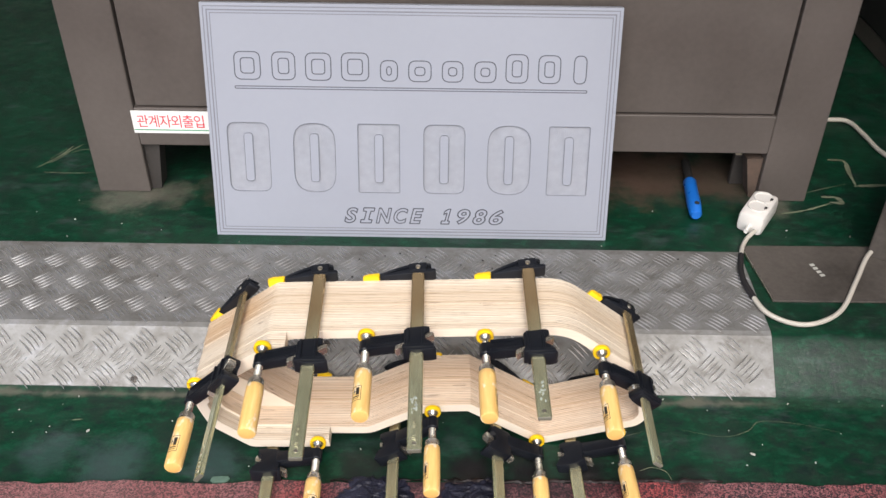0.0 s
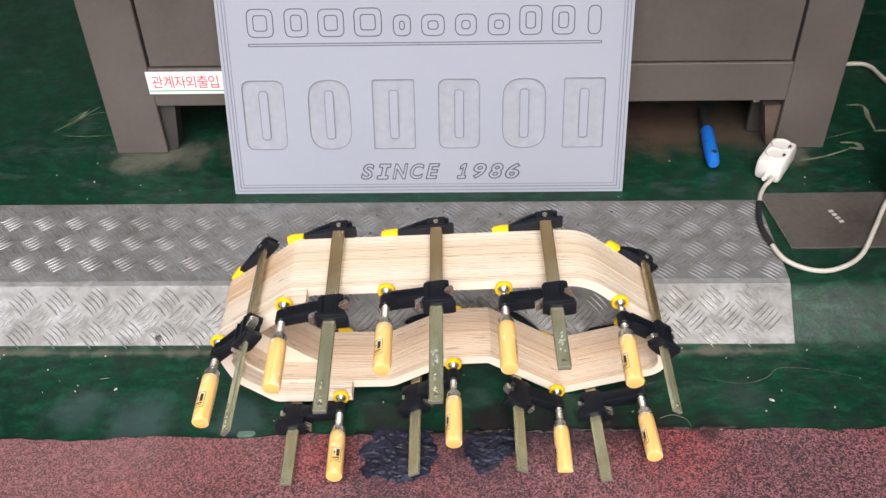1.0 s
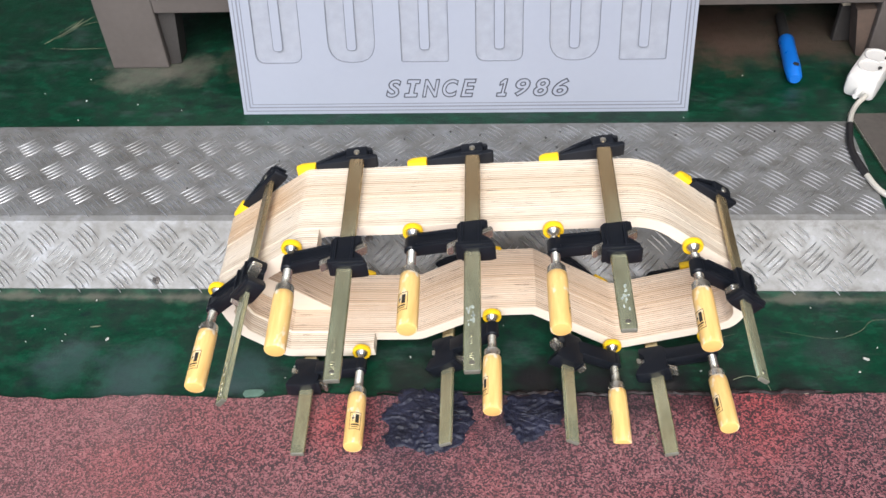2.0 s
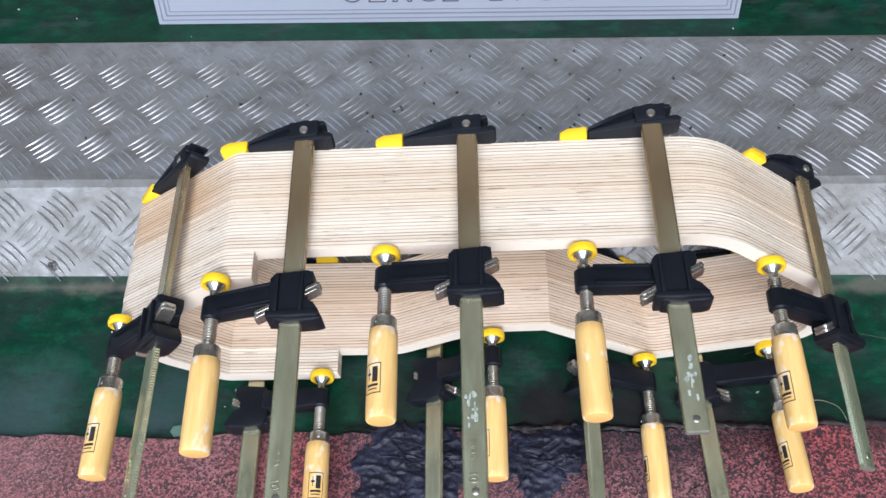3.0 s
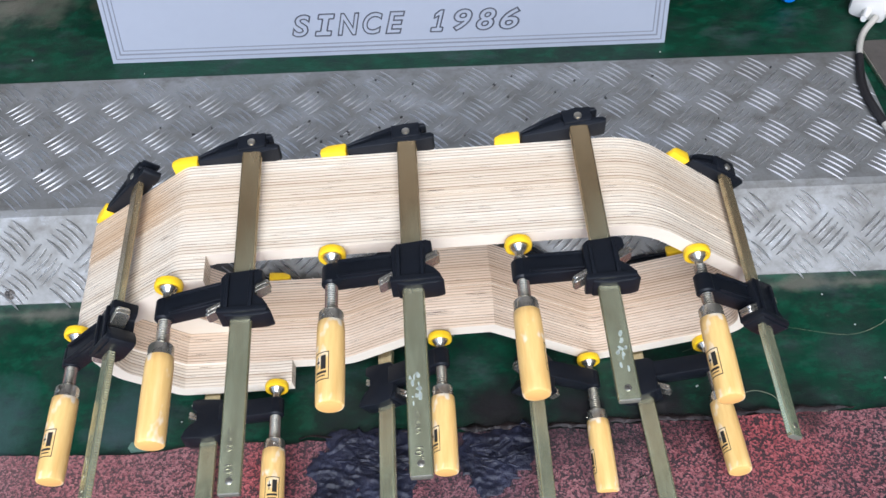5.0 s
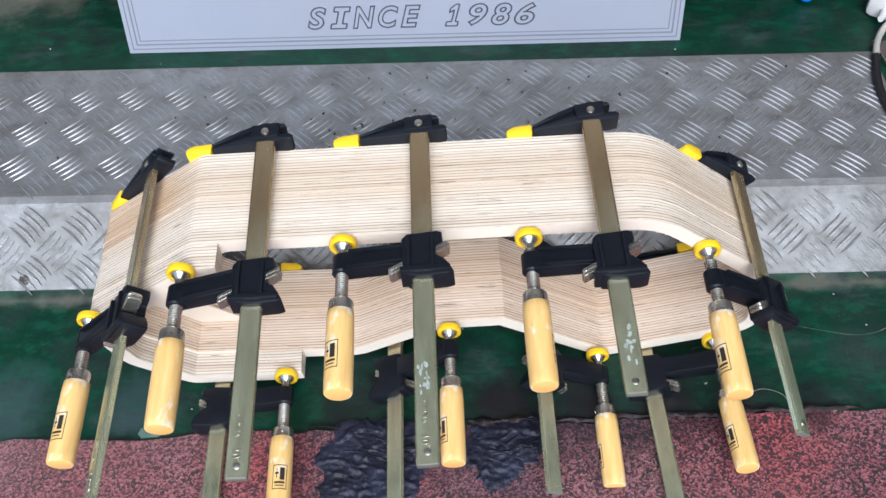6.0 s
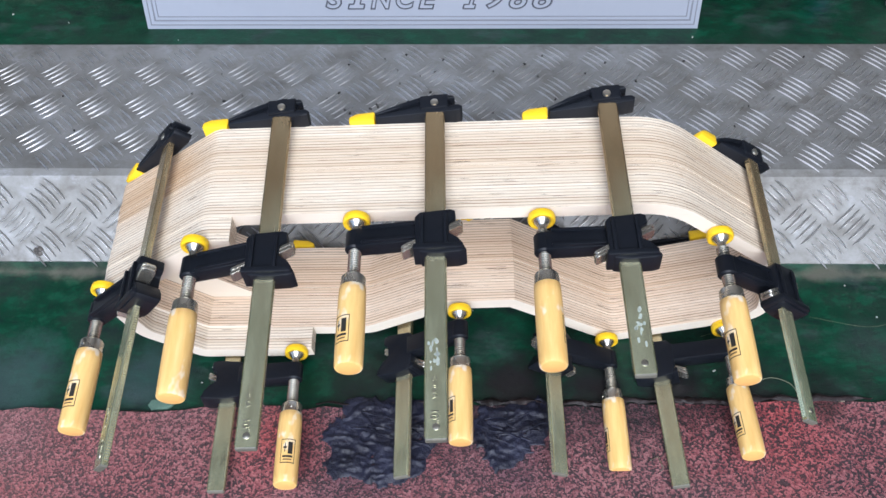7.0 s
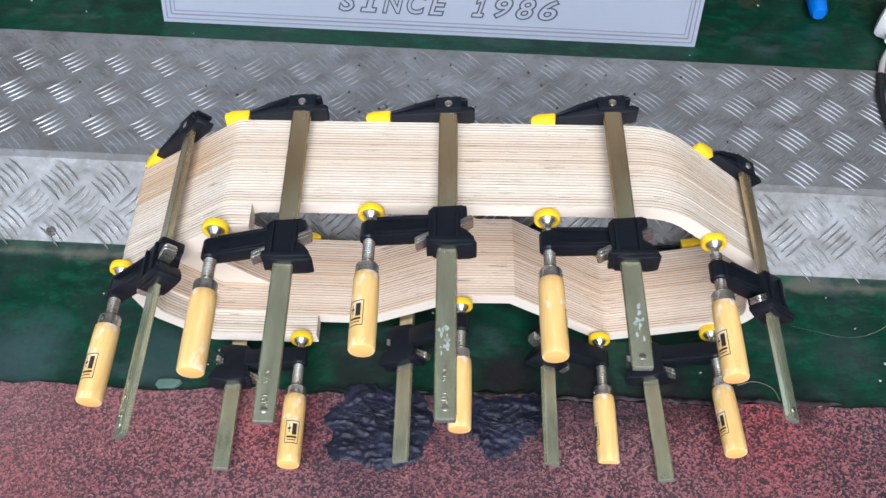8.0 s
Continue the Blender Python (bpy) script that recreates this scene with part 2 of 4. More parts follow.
def bar_steel():
    """Plated steel, reflections put in as brown towards the fixed jaw, silvery free end."""
    m = material("brassy_plated_bar", (0.5, 0.47, 0.36), 0.3, 0.78)
    v = coords(m, (1, 1, 0.25))
    a, b = noise_of(m, v, 45.0, 6, 0.65), noise_of(m, v, 14.0, 4)
    c = ramp(m, a, [(0.3, (0.46, 0.46, 0.29)), (0.55, (0.70, 0.73, 0.49)), (0.8, (0.88, 0.92, 0.66))])
    sep = m.node_tree.nodes.new("ShaderNodeSeparateXYZ")
    wire(m, coords(m), sep.inputs[0])
    along = calc(m, "ADD", calc(m, "MULTIPLY", sep.outputs[2], 3.2), calc(m, "MULTIPLY", b, 1.1))
    c = mix(m, ramp(m, along, [(0.35, grey(0.85)), (0.90, grey(0.0))]), c, (0.38, 0.25, 0.125))
    wire(m, c, shader(m).inputs["Base Color"])
    wire(m, ramp(m, a, [(0.3, grey(0.16)), (0.7, grey(0.30))]), shader(m).inputs["Roughness"])
    return m


def brown_dirt():
    m = material("cabinet_underside_dirt", rough=0.9)
    g = noise_of(m, coords(m), 14.0, 6, 0.65)
    wire(m, ramp(m, g, [(0.3, (0.05, 0.036, 0.028)), (0.6, (0.11, 0.075, 0.055)), (0.8, (0.17, 0.12, 0.09))]), shader(m).inputs["Base Color"])
    return m


GREEN, CHIPS, TREAD, TREAD_BAR = green_paint(), rubber_chips(), tread_metal("worn_tread_plate", False), tread_metal("polished_tread_bars", True)
PLY_EDGE, PLY_FACE = plywood("plywood_edge", True, (0.945, 0.925, 0.865), True), plywood("plywood_face", False, (0.95, 0.92, 0.87))
# Copy of the edge for inside faces, warm bounced light put into its tint
PLY_INNER = plywood("plywood_inner_bounce", True, (1.0, 0.905, 0.80))
HANDLE, BAR = handle_wood(), bar_steel()
CAST = plain("black_painted_casting", (0.007, 0.0085, 0.012), 0.42, 0.0, 0.3, 60, 0.15, 0.22)
YELLOW = plain("yellow_plastic", (0.86, 0.55, 0.008), 0.4, 0, 0.06, 60, 0.02)
SCREW = plain("zinc_screw", (0.56, 0.53, 0.45), 0.26, 0.92, 0.25, 80, 0.05)
SAWN = plain("sawn_bar_end", (0.17, 0.165, 0.13), 0.65, 0.3, 0.3, 120, 0.1)
CABINET = plain("grey_brown_cabinet_paint", (0.084, 0.0715, 0.064), 0.45, 0, 0.2, 24, 0.1)
# Near-black for the dirty leg side and for shade painted on the offcut
DIRT_SHADE = plain("dirt_and_shade_dark", (0.036, 0.032, 0.029), 0.6, 0, 0.4, 60, 0.1)
GAP = plain("dark_gap", (0.012, 0.011, 0.010), 0.8)
BOARD = plain("pale_grey_blue_board_paint", (0.262, 0.282, 0.330), 0.45, 0, 0.03, 20, 0.04)
POCKET = plain("milled_pocket", (0.290, 0.308, 0.350), 0.65, 0, 0.10, 320, 1.0)
# Two greys that paint the shade of the routed lines on the board
GROOVE_SHADE = plain("groove_shade_dark", (0.055, 0.06, 0.078), 0.6, 0, 0.15, 120, 0.1)
SOFT_GROOVE_SHADE = plain("groove_shade_soft", (0.15, 0.16, 0.19), 0.55, 0, 0.1, 120, 0.1)
WHITE = plain("white_plastic", (0.66, 0.64, 0.60), 0.35, 0, 0.05, 40, 0.02)
CABLE = plain("off_white_cable", (0.44, 0.415, 0.36), 0.5, 0, 0.1, 60, 0.02)
BLACK = plain("black_tape", (0.014, 0.013, 0.014), 0.5, 0, 0.2, 60, 0.05)
PRINT = plain("black_print", (0.02, 0.018, 0.015), 0.6)
BLUE = plain("blue_plastic", (0.010, 0.13, 0.50), 0.3, 0, 0.1, 60, 0.02)
DULL = plain("dull_grey_steel", (0.084, 0.074, 0.065), 0.5, 0.25, 0.5, 30, 0.15)
RED = plain("red_print", (0.62, 0.02, 0.04), 0.5)
PAPER = plain("white_sticker", (0.78, 0.78, 0.76), 0.5, 0, 0.03)
MINT = plain("green_print", (0.03, 0.30, 0.13), 0.5)
TAR = plain("black_tar", (0.012, 0.0132, 0.0255), 0.41, 0, 0.9, 110, 0.8, 0.35)
SEAM = plain("brown_black_tar", (0.016, 0.0105, 0.0105), 0.5, 0, 0.8, 90, 0.8, 0.3)
WALL = plain("unseen_wall_grey", (0.28, 0.27, 0.255), 0.7, 0, 0.1, 10, 0.1)
# White so that the unseen ceiling brightens what the clamp bars reflect
CEILING = plain("unseen_ceiling_white", (0.72, 0.72, 0.70), 0.7, 0, 0.06, 10, 0.1)
ASPHALT = plain("asphalt", (0.05, 0.05, 0.05), 0.85, 0, 0.3, 60, 0.4)
DIRT = brown_dirt()
ENDGRAIN = plain("varnished_end_grain", (0.78, 0.43, 0.13), 0.4, 0, 0.12, 200, 0.1)
CREAM = plain("cream_scrap", (0.55, 0.47, 0.35), 0.7, 0, 0.15, 40, 0.1)
FLAKE2 = plain("scuffed_residue", (0.14, 0.155, 0.10), 0.7, 0, 0.5, 90, 0.1)
GLUE = plain("dried_glue", (0.40, 0.44, 0.38), 0.5, 0, 0.3, 90, 0.1)
OLDPAINT = plain("old_green_paint", (0.10, 0.17, 0.13), 0.5, 0, 0.3, 60, 0.1)
FLAKE = plain("pale_flake", (0.42, 0.42, 0.38), 0.6, 0, 0.2, 60, 0.1)


# ---- mesh helpers ----
def finish(name, bm, mat, parent=None, label="", smooth=None):
    me = bpy.data.meshes.new(name)
    bmesh.ops.recalc_face_normals(bm, faces=bm.faces)
    bm.to_mesh(me)
    bm.free()
    me.materials.append(mat)
    if smooth is not None:
        me.shade_smooth()
        me.set_sharp_from_angle(angle=radians(smooth))
    ob = new(name, me)
    if parent:
        ob.parent = parent
    if label:
        ob["label"] = label
    return ob


part = finish


def thing(name, m, label, category, group="", kind=""):
    ob = new(name)
    ob.matrix_world = m
    return tagged(ob, label, category, group, kind)


def box(bm, lo, hi, m=None, bevel=0.0):
    v = [bm.verts.new((x, y, z)) for x in (lo[0], hi[0]) for y in (lo[1], hi[1]) for z in (lo[2], hi[2])]
    fs = [bm.faces.new([v[i] for i in f]) for f in ((0, 1, 3, 2), (4, 6, 7, 5), (0, 4, 5, 1), (2, 3, 7, 6), (0, 2, 6, 4), (1, 5, 7, 3))]
    if bevel:
        es = list({e for f in fs for e in f.edges})
        r = bmesh.ops.bevel(bm, geom=es, offset=bevel, segments=2, affect="EDGES", profile=0.5)
        v = list({x for f in r["faces"] for x in f.verts} | {x for x in v if x.is_valid})
    if m:
        bmesh.ops.transform(bm, matrix=m, verts=v)
    return bm


def boxed(lo, hi, bevel=0.0, m=None):
    return box(bmesh.new(), lo, hi, m, bevel)


def prism(bm, poly, lo, hi, axes="xyz", bevel=0.0):
    """poly lies in the first two axes named, and goes from lo to hi along the third."""
    def at(p, h):
        d = dict(zip(axes, (*p, h)))
        return d["x"], d["y"], d["z"]
    a, b = [bm.verts.new(at(p, lo)) for p in poly], [bm.verts.new(at(p, hi)) for p in poly]
    fs = [bm.faces.new(a), bm.faces.new(b)]
    for i in range(len(poly)):
        j = (i + 1) % len(poly)
        fs.append(bm.faces.new((a[i], a[j], b[j], b[i])))
    if bevel:
        bmesh.ops.bevel(bm, geom=list({e for f in fs for e in f.edges}), offset=bevel, segments=2, affect="EDGES", profile=0.5)
    return bm


def lathe(bm, rings, n=16, m=None):
    """Rings of (z, radius) round the z axis, closed at both ends."""
    made = []
    for z, r in rings:
        made.append([bm.verts.new((r * math.cos(2 * math.pi * i / n), r * math.sin(2 * math.pi * i / n), z)) for i in range(n)])
    for a, b in zip(made, made[1:]):
        for i in range(n):
            bm.faces.new((a[i], a[(i + 1) % n], b[(i + 1) % n], b[i]))
    bm.faces.new(made[0])
    bm.faces.new(made[-1])
    if m:
        bmesh.ops.transform(bm, matrix=m, verts=[v for r in made for v in r])
    return bm


def tube(bm, pts, r, n=8):
    pts = [Vector(p) for p in pts]
    rings = []
    for i, p in enumerate(pts):
        d = (pts[min(i + 1, len(pts) - 1)] - pts[max(i - 1, 0)]).normalized()
        q = d.to_track_quat("Z", "Y")
        rings.append([bm.verts.new(p + q @ Vector((r * math.cos(2 * math.pi * k / n), r * math.sin(2 * math.pi * k / n), 0))) for k in range(n)])
    for a, b in zip(rings, rings[1:]):
        for k in range(n):
            bm.faces.new((a[k], a[(k + 1) % n], b[(k + 1) % n], b[k]))
    bm.faces.new(rings[0])
    bm.faces.new(rings[-1])
    return bm


def smooth_line(pts, steps=8):
    """A Catmull-Rom line through the points."""
    pts = [Vector(p) for p in pts]
    pts = [2 * pts[0] - pts[1]] + pts + [2 * pts[-1] - pts[-2]]
    out = []
    for a, b, c, d in zip(pts, pts[1:], pts[2:], pts[3:]):
        for i in range(steps):
            t = i / steps
            out.append(0.5 * (2 * b + (c - a) * t + (2 * a - 5 * b + 4 * c - d) * t * t + (3 * b - a - 3 * c + d) * t ** 3))
    return out + [pts[-2]]


def rounded(pts, r, n=5, closed=True):
    """The outline with its corners rounded; r: a distance, or one for each corner."""
    out, count = [], len(pts)
    rs = r if isinstance(r, (list, tuple)) else [r] * count
    for i, p in enumerate(pts):
        p = Vector(p)
        if not closed and i in (0, count - 1) or rs[i] == 0:
            out.append(p)
            continue
        a, b = Vector(pts[i - 1]), Vector(pts[(i + 1) % count])
        a = p + (a - p).normalized() * min(rs[i], (a - p).length * 0.45)
        b = p + (b - p).normalized() * min(rs[i], (b - p).length * 0.45)
        for k in range(n + 1):
            t = k / n
            out.append((1 - t) ** 2 * a + 2 * t * (1 - t) * p + t * t * b)
    return out


def text_mesh(name, body, size, mat, parent, m, outline=0.0, shear=0.0, spacing=1.0, depth=0.0, stretch=1.0, bold=0.0):
    c = bpy.data.curves.new(name, "FONT")
    c.body, c.size, c.shear, c.space_character, c.extrude = body, size, shear, spacing, depth
    c.offset = bold
    if outline:
        c.fill_mode, c.bevel_depth, c.bevel_resolution = "NONE", outline, 1
    c.resolution_u = 4
    tmp = new(name + "_curve", c)
    me = bpy.data.meshes.new_from_object(tmp.evaluated_get(bpy.context.evaluated_depsgraph_get()))
    bpy.data.objects.remove(tmp)
    bpy.data.curves.remove(c)
    me.transform(m @ Matrix.Diagonal((stretch, 1, 1, 1)))
    me.materials.clear()
    me.materials.append(mat)
    ob = new(name, me)
    ob.parent = parent
    return ob


# ---- ground: lower floor, slope, upper floor ----


def ground():
    bm = bmesh.new()
    xs = [-30, -8, -2.6] + [-2.6 + 0.1 * i for i in range(1, 52)] + [2.6, 8, 30]
    ys = [-30, -6, -1.2] + [-1.2 + 0.1 * i for i in range(1, 21)] + [0.84, 0.88, 0.91, 0.94, FOOT - 0.006, FOOT + 0.006, 0.998, 1.024, TOP_EDGE - 0.005, TOP_EDGE + 0.005, 1.07, 1.1] + [1.2 + 0.1 * i for i in range(24)]
    rows = []
    for y in ys:
        t = min(1, max(0, (y - FOOT) / (TOP_EDGE - FOOT)))
        rows.append([bm.verts.new((x, y, LOW - LOW * t + 0.0012 * (noise.noise((x * 2.1, y * 2.1, 0)) - 0.2))) for x in xs])
    for a, b in zip(rows, rows[1:]):
        for i in range(len(xs) - 1):
            bm.faces.new((a[i], a[i + 1], b[i + 1], b[i]))
    return tagged(finish("ground", bm, GREEN, smooth=40), "worn dark green painted concrete floor with a low slope", "floor", kind="structure")


ground()


def rubber_mat():
    bm = bmesh.new()
    xs = [-2.6 + 0.012 * i for i in range(339)]
    edge = [0.797 + 0.017 * x + 0.006 * noise.noise((x * 9, 3, 0)) + 0.004 * noise.noise((x * 40, 7, 0)) for x in xs]
    z = LOW + 0.005
    a = [bm.verts.new((x, e, LOW - 0.002)) for x, e in zip(xs, edge)]
    b = [bm.verts.new((x, e - 0.003, z)) for x, e in zip(xs, edge)]
    c = [bm.verts.new((x, 0.6, z)) for x in xs]
    d = [bm.verts.new((x, -1.2, z)) for x in xs]
    for p, q in ((a, b), (b, c), (c, d)):
        for i in range(len(xs) - 1):
            bm.faces.new((p[i], p[i + 1], q[i + 1], q[i]))
    return tagged(finish("rubber_mat", bm, CHIPS), "red and black rubber chip paving with a ragged edge", "paving", kind="structure")


rubber_mat()
tagged(finish("outer_pavement", boxed((-30, -30, LOW - 0.05), (30, -1.2, LOW + 0.004)), ASPHALT), "dark asphalt outside the shop", "road", kind="structure")

# unseen side walls, back wall and ceiling, added to shape light on the step
tagged(finish("unseen_wall_west", boxed((-2.75, 1.0, LOW), (-2.6, 3.5, 2.35)), WALL), "unseen grey side wall added to block sky light", "wall", kind="structure")
tagged(finish("unseen_wall_east", boxed((1.46, -1.2, LOW), (1.61, 3.5, 2.35)), WALL), "unseen grey side wall added to block sky light", "wall", kind="structure")
tagged(finish("unseen_wall_north", boxed((-2.6, 3.4, LOW), (1.46, 3.5, 2.35)), WALL), "unseen grey back wall added to close the shop", "wall", kind="structure")
tagged(finish("ceiling", boxed((-2.75, 0.35, 2.35), (1.61, 3.5, 2.5)), CEILING), "unseen white ceiling added to cut and bounce light", "ceiling", kind="structure")


# ---- tread plate over the step ----
def tread_plate():
    root = thing("tread_plate", pose(0, 0, 0), "worn aluminium five-bar tread plate bent over a low step", "tread plate", kind="structure")
    left, right, th = -2.2, 0.58, 0.0035
    prof = [(1.264, 0.0015), (TOP_EDGE + 0.006, 0.0015), (TOP_EDGE - 0.001, -0.0008), (FOOT + 0.002, LOW + 0.0028)]
    up = [(y - 0.0022 * (0 if i < 2 else 0.62), z + th * (1 if i < 2 else 0.78)) for i, (y, z) in enumerate(prof)]
    part("plate", prism(bmesh.new(), prof + up[::-1], left, right, "yzx"), TREAD, root)
    slope = Vector((0, FOOT - TOP_EDGE, LOW)).normalized()
    slope_n = Vector((0, LOW, TOP_EDGE - FOOT)).normalized()
    top, rise = bmesh.new(), bmesh.new()

    def lens(bm, c, along, across, up_):
        n, half, w, h = 5, 0.0160, 0.0012, 0.0010
        ridge, sides = [], ([], [])
        for i in range(n):
            t = -1 + 2 * i / (n - 1)
            k = 1 - t * t
            p = c + along * (half * t) + across * (0.0011 * k)
            ridge.append(bm.verts.new(p + up_ * (h * k + 0.0001)))
            for s in (0, 1):
                sides[s].append(bm.verts.new(p + across * ((2 * s - 1) * (w * k + 0.0004)) - up_ * 0.0002))
        for i in range(n - 1):
            bm.faces.new((sides[0][i], sides[0][i + 1], ridge[i + 1], ridge[i]))
            bm.faces.new((ridge[i], ridge[i + 1], sides[1][i + 1], sides[1][i]))

    def group(bm, c, u, v, n, turn):
        d, e = (u + v * turn).normalized(), (u - v * turn).normalized()
        for k in range(-2, 3):
            lens(bm, c + e * (0.0078 * k), d, e, n)

    X, Y, Z = Vector((1, 0, 0)), Vector((0, 1, 0)), Vector((0, 0, 1))
    for i in range(-30, 19):
        for j in range(0, 5):
            for s in (0, 1):
                x, y = -0.447 + 0.0574 * (i + 0.5 * s), 1.211 - 0.0545 * (j + 0.5 * s) + 0.0545
                if left + 0.02 < x < right - 0.012 and TOP_EDGE + 0.012 < y < 1.252:
                    group(top, Vector((x, y, 0.0015 + th)), X, Y, Z, 1 if s == 0 else -1)
                xr, w = -0.451 + 0.0583 * (i + 0.5 * s), 0.054 * (j + 0.5 * s)
                if left + 0.02 < xr < right - 0.012 and 0.012 < w < 0.088:
                    group(rise, Vector((xr, TOP_EDGE, 0.001)) + slope * w + slope_n * (th + 0.0004), X, -slope, slope_n, 1 if s == 0 else -1)
    for bm, name in ((top, "tread_bars"), (rise, "riser_bars")):
        ob = part(name, bm, TREAD_BAR, root, smooth=60)
        ob["kind"] = "stuff"
    for p in ((-0.129, 1.029, -0.0135), (-0.43, 0.982, -0.052), (0.3, 0.986, -0.049)):
        q = slope_n.to_track_quat("Z", "Y").to_matrix().to_4x4()
        m = Matrix.Translation(p) @ q
        bm = lathe(bmesh.new(), [(0, 0.0062), (0.0012, 0.006), (0.0026, 0.004), (0.003, 0.001)], 14, m)
        screw = part("screw", bm, DULL, root, smooth=40)
        part("slot", box(boxed((-0.0034, -0.0005, 0.0027), (0.0034, 0.0005, 0.0032), 0, m), (-0.0005, -0.0034, 0.0027), (0.0005, 0.0034, 0.0032), m), GAP, screw)


tread_plate()

# dull steel cover plate beside the tread plate
root = thing("floor_cover_plate", pose(0, 0, 0.001), "flat dull grey steel cover plate on the green floor", "floor plate")
part("plate", prism(bmesh.new(), [(0.588, 1.284), (0.606, 1.132), (1.10, 1.136), (1.10, 1.291)], 0, 0.004, "xyz", 0.001), DULL, root)
# Bright zinc strip stands for the highlight on the plate's left edge
part("edge_highlight", prism(bmesh.new(), [(0.5858, 1.284), (0.5875, 1.284), (0.6055, 1.132), (0.6038, 1.132)], 0, 0.0055, "xyz", 0.0008), SCREW, root)
for i in range(4):
    part("scuff", boxed((-0.004, -0.012 + 0.01 * i, 0.0038), (0.004, -0.006 + 0.01 * i, 0.0046), 0, pose(0.705, 1.21, 0, 0, 0, 18)), FLAKE, root)


# ---- steel cabinet ----
def steel_cabinet():
    root = thing("steel_cabinet", pose(0, 1.435, 0), "grey-brown painted steel cabinet standing on short square legs", "cabinet")
    L, R, D, H = -0.613, 0.747, 0.55, 0.95
    part("stile", boxed((L, 0, 0), (L + 0.099, 0.05, H), 0.0025), CABINET, root)
    part("stile", boxed((R - 0.094, 0, 0), (R, 0.05, H), 0.0025), CABINET, root)
    part("bottom_rail", boxed((L + 0.099, 0.0006, 0.105), (R - 0.094, 0.05, 0.183), 0.002), CABINET, root)
    part("front_panel", boxed((L + 0.1035, 0.003, 0.186), (R - 0.0985, 0.03, H - 0.06), 0.002), CABINET, root)
    part("backing", boxed((L + 0.09, 0.02, 0.15), (R - 0.09, 0.045, H - 0.02)), GAP, root)
    part("side_panel", boxed((L, 0.05, 0.10), (L + 0.02, D, H)), CABINET, root)
    part("side_panel", boxed((R - 0.02, 0.05, 0.10), (R, D, H)), CABINET, root)
    part("top", boxed((L - 0.01, -0.01, H), (R + 0.01, D, H + 0.03), 0.004), CABINET, root)
    part("floor_pan", boxed((L + 0.02, 0.05, 0.115), (R - 0.02, D, 0.135)), CABINET, root)
    for x in (L, R - 0.094):
        part("rear_leg", boxed((x, D - 0.1, 0), (x + 0.094, D, 0.115), 0.002), CABINET, root)
    part("rear_rail", boxed((L + 0.10, 0.19, 0.0), (R - 0.10, 0.205, 0.114)), DIRT, root, "dirty brown board behind the legs")
    # the gusset beside each front leg
    part("leg_gusset", prism(bmesh.new(), [(0, 0.105), (0.030, 0.105), (0.018, 0.002), (0, 0.0)], 0.012, 0.05, "xzy"), DIRT_SHADE, root).location.x = L + 0.0995
    part("leg_gusset", prism(bmesh.new(), [(0, 0.088), (-0.030, 0.086), (-0.012, 0.002), (0, 0.0)], 0.012, 0.05, "xzy"), DIRT, root).location.x = R - 0.0945
    return root


steel_cabinet()
root = thing("warning_sticker", pose(-0.520, 1.4342, 0.132), "white warning sticker with red lettering on the cabinet rail", "sticker")
part("paper", boxed((0, -0.0004, 0), (0.24, 0.0004, 0.046)), PAPER, root)
part("stripe", boxed((0.001, -0.0008, 0.0058), (0.239, -0.0004, 0.0078)), MINT, root)
text_mesh("lettering", "관계자외출입", 0.0285, RED, root, pose(0.008, -0.0009, 0.0145, 90), spacing=0.86, depth=0.0002, stretch=0.86)


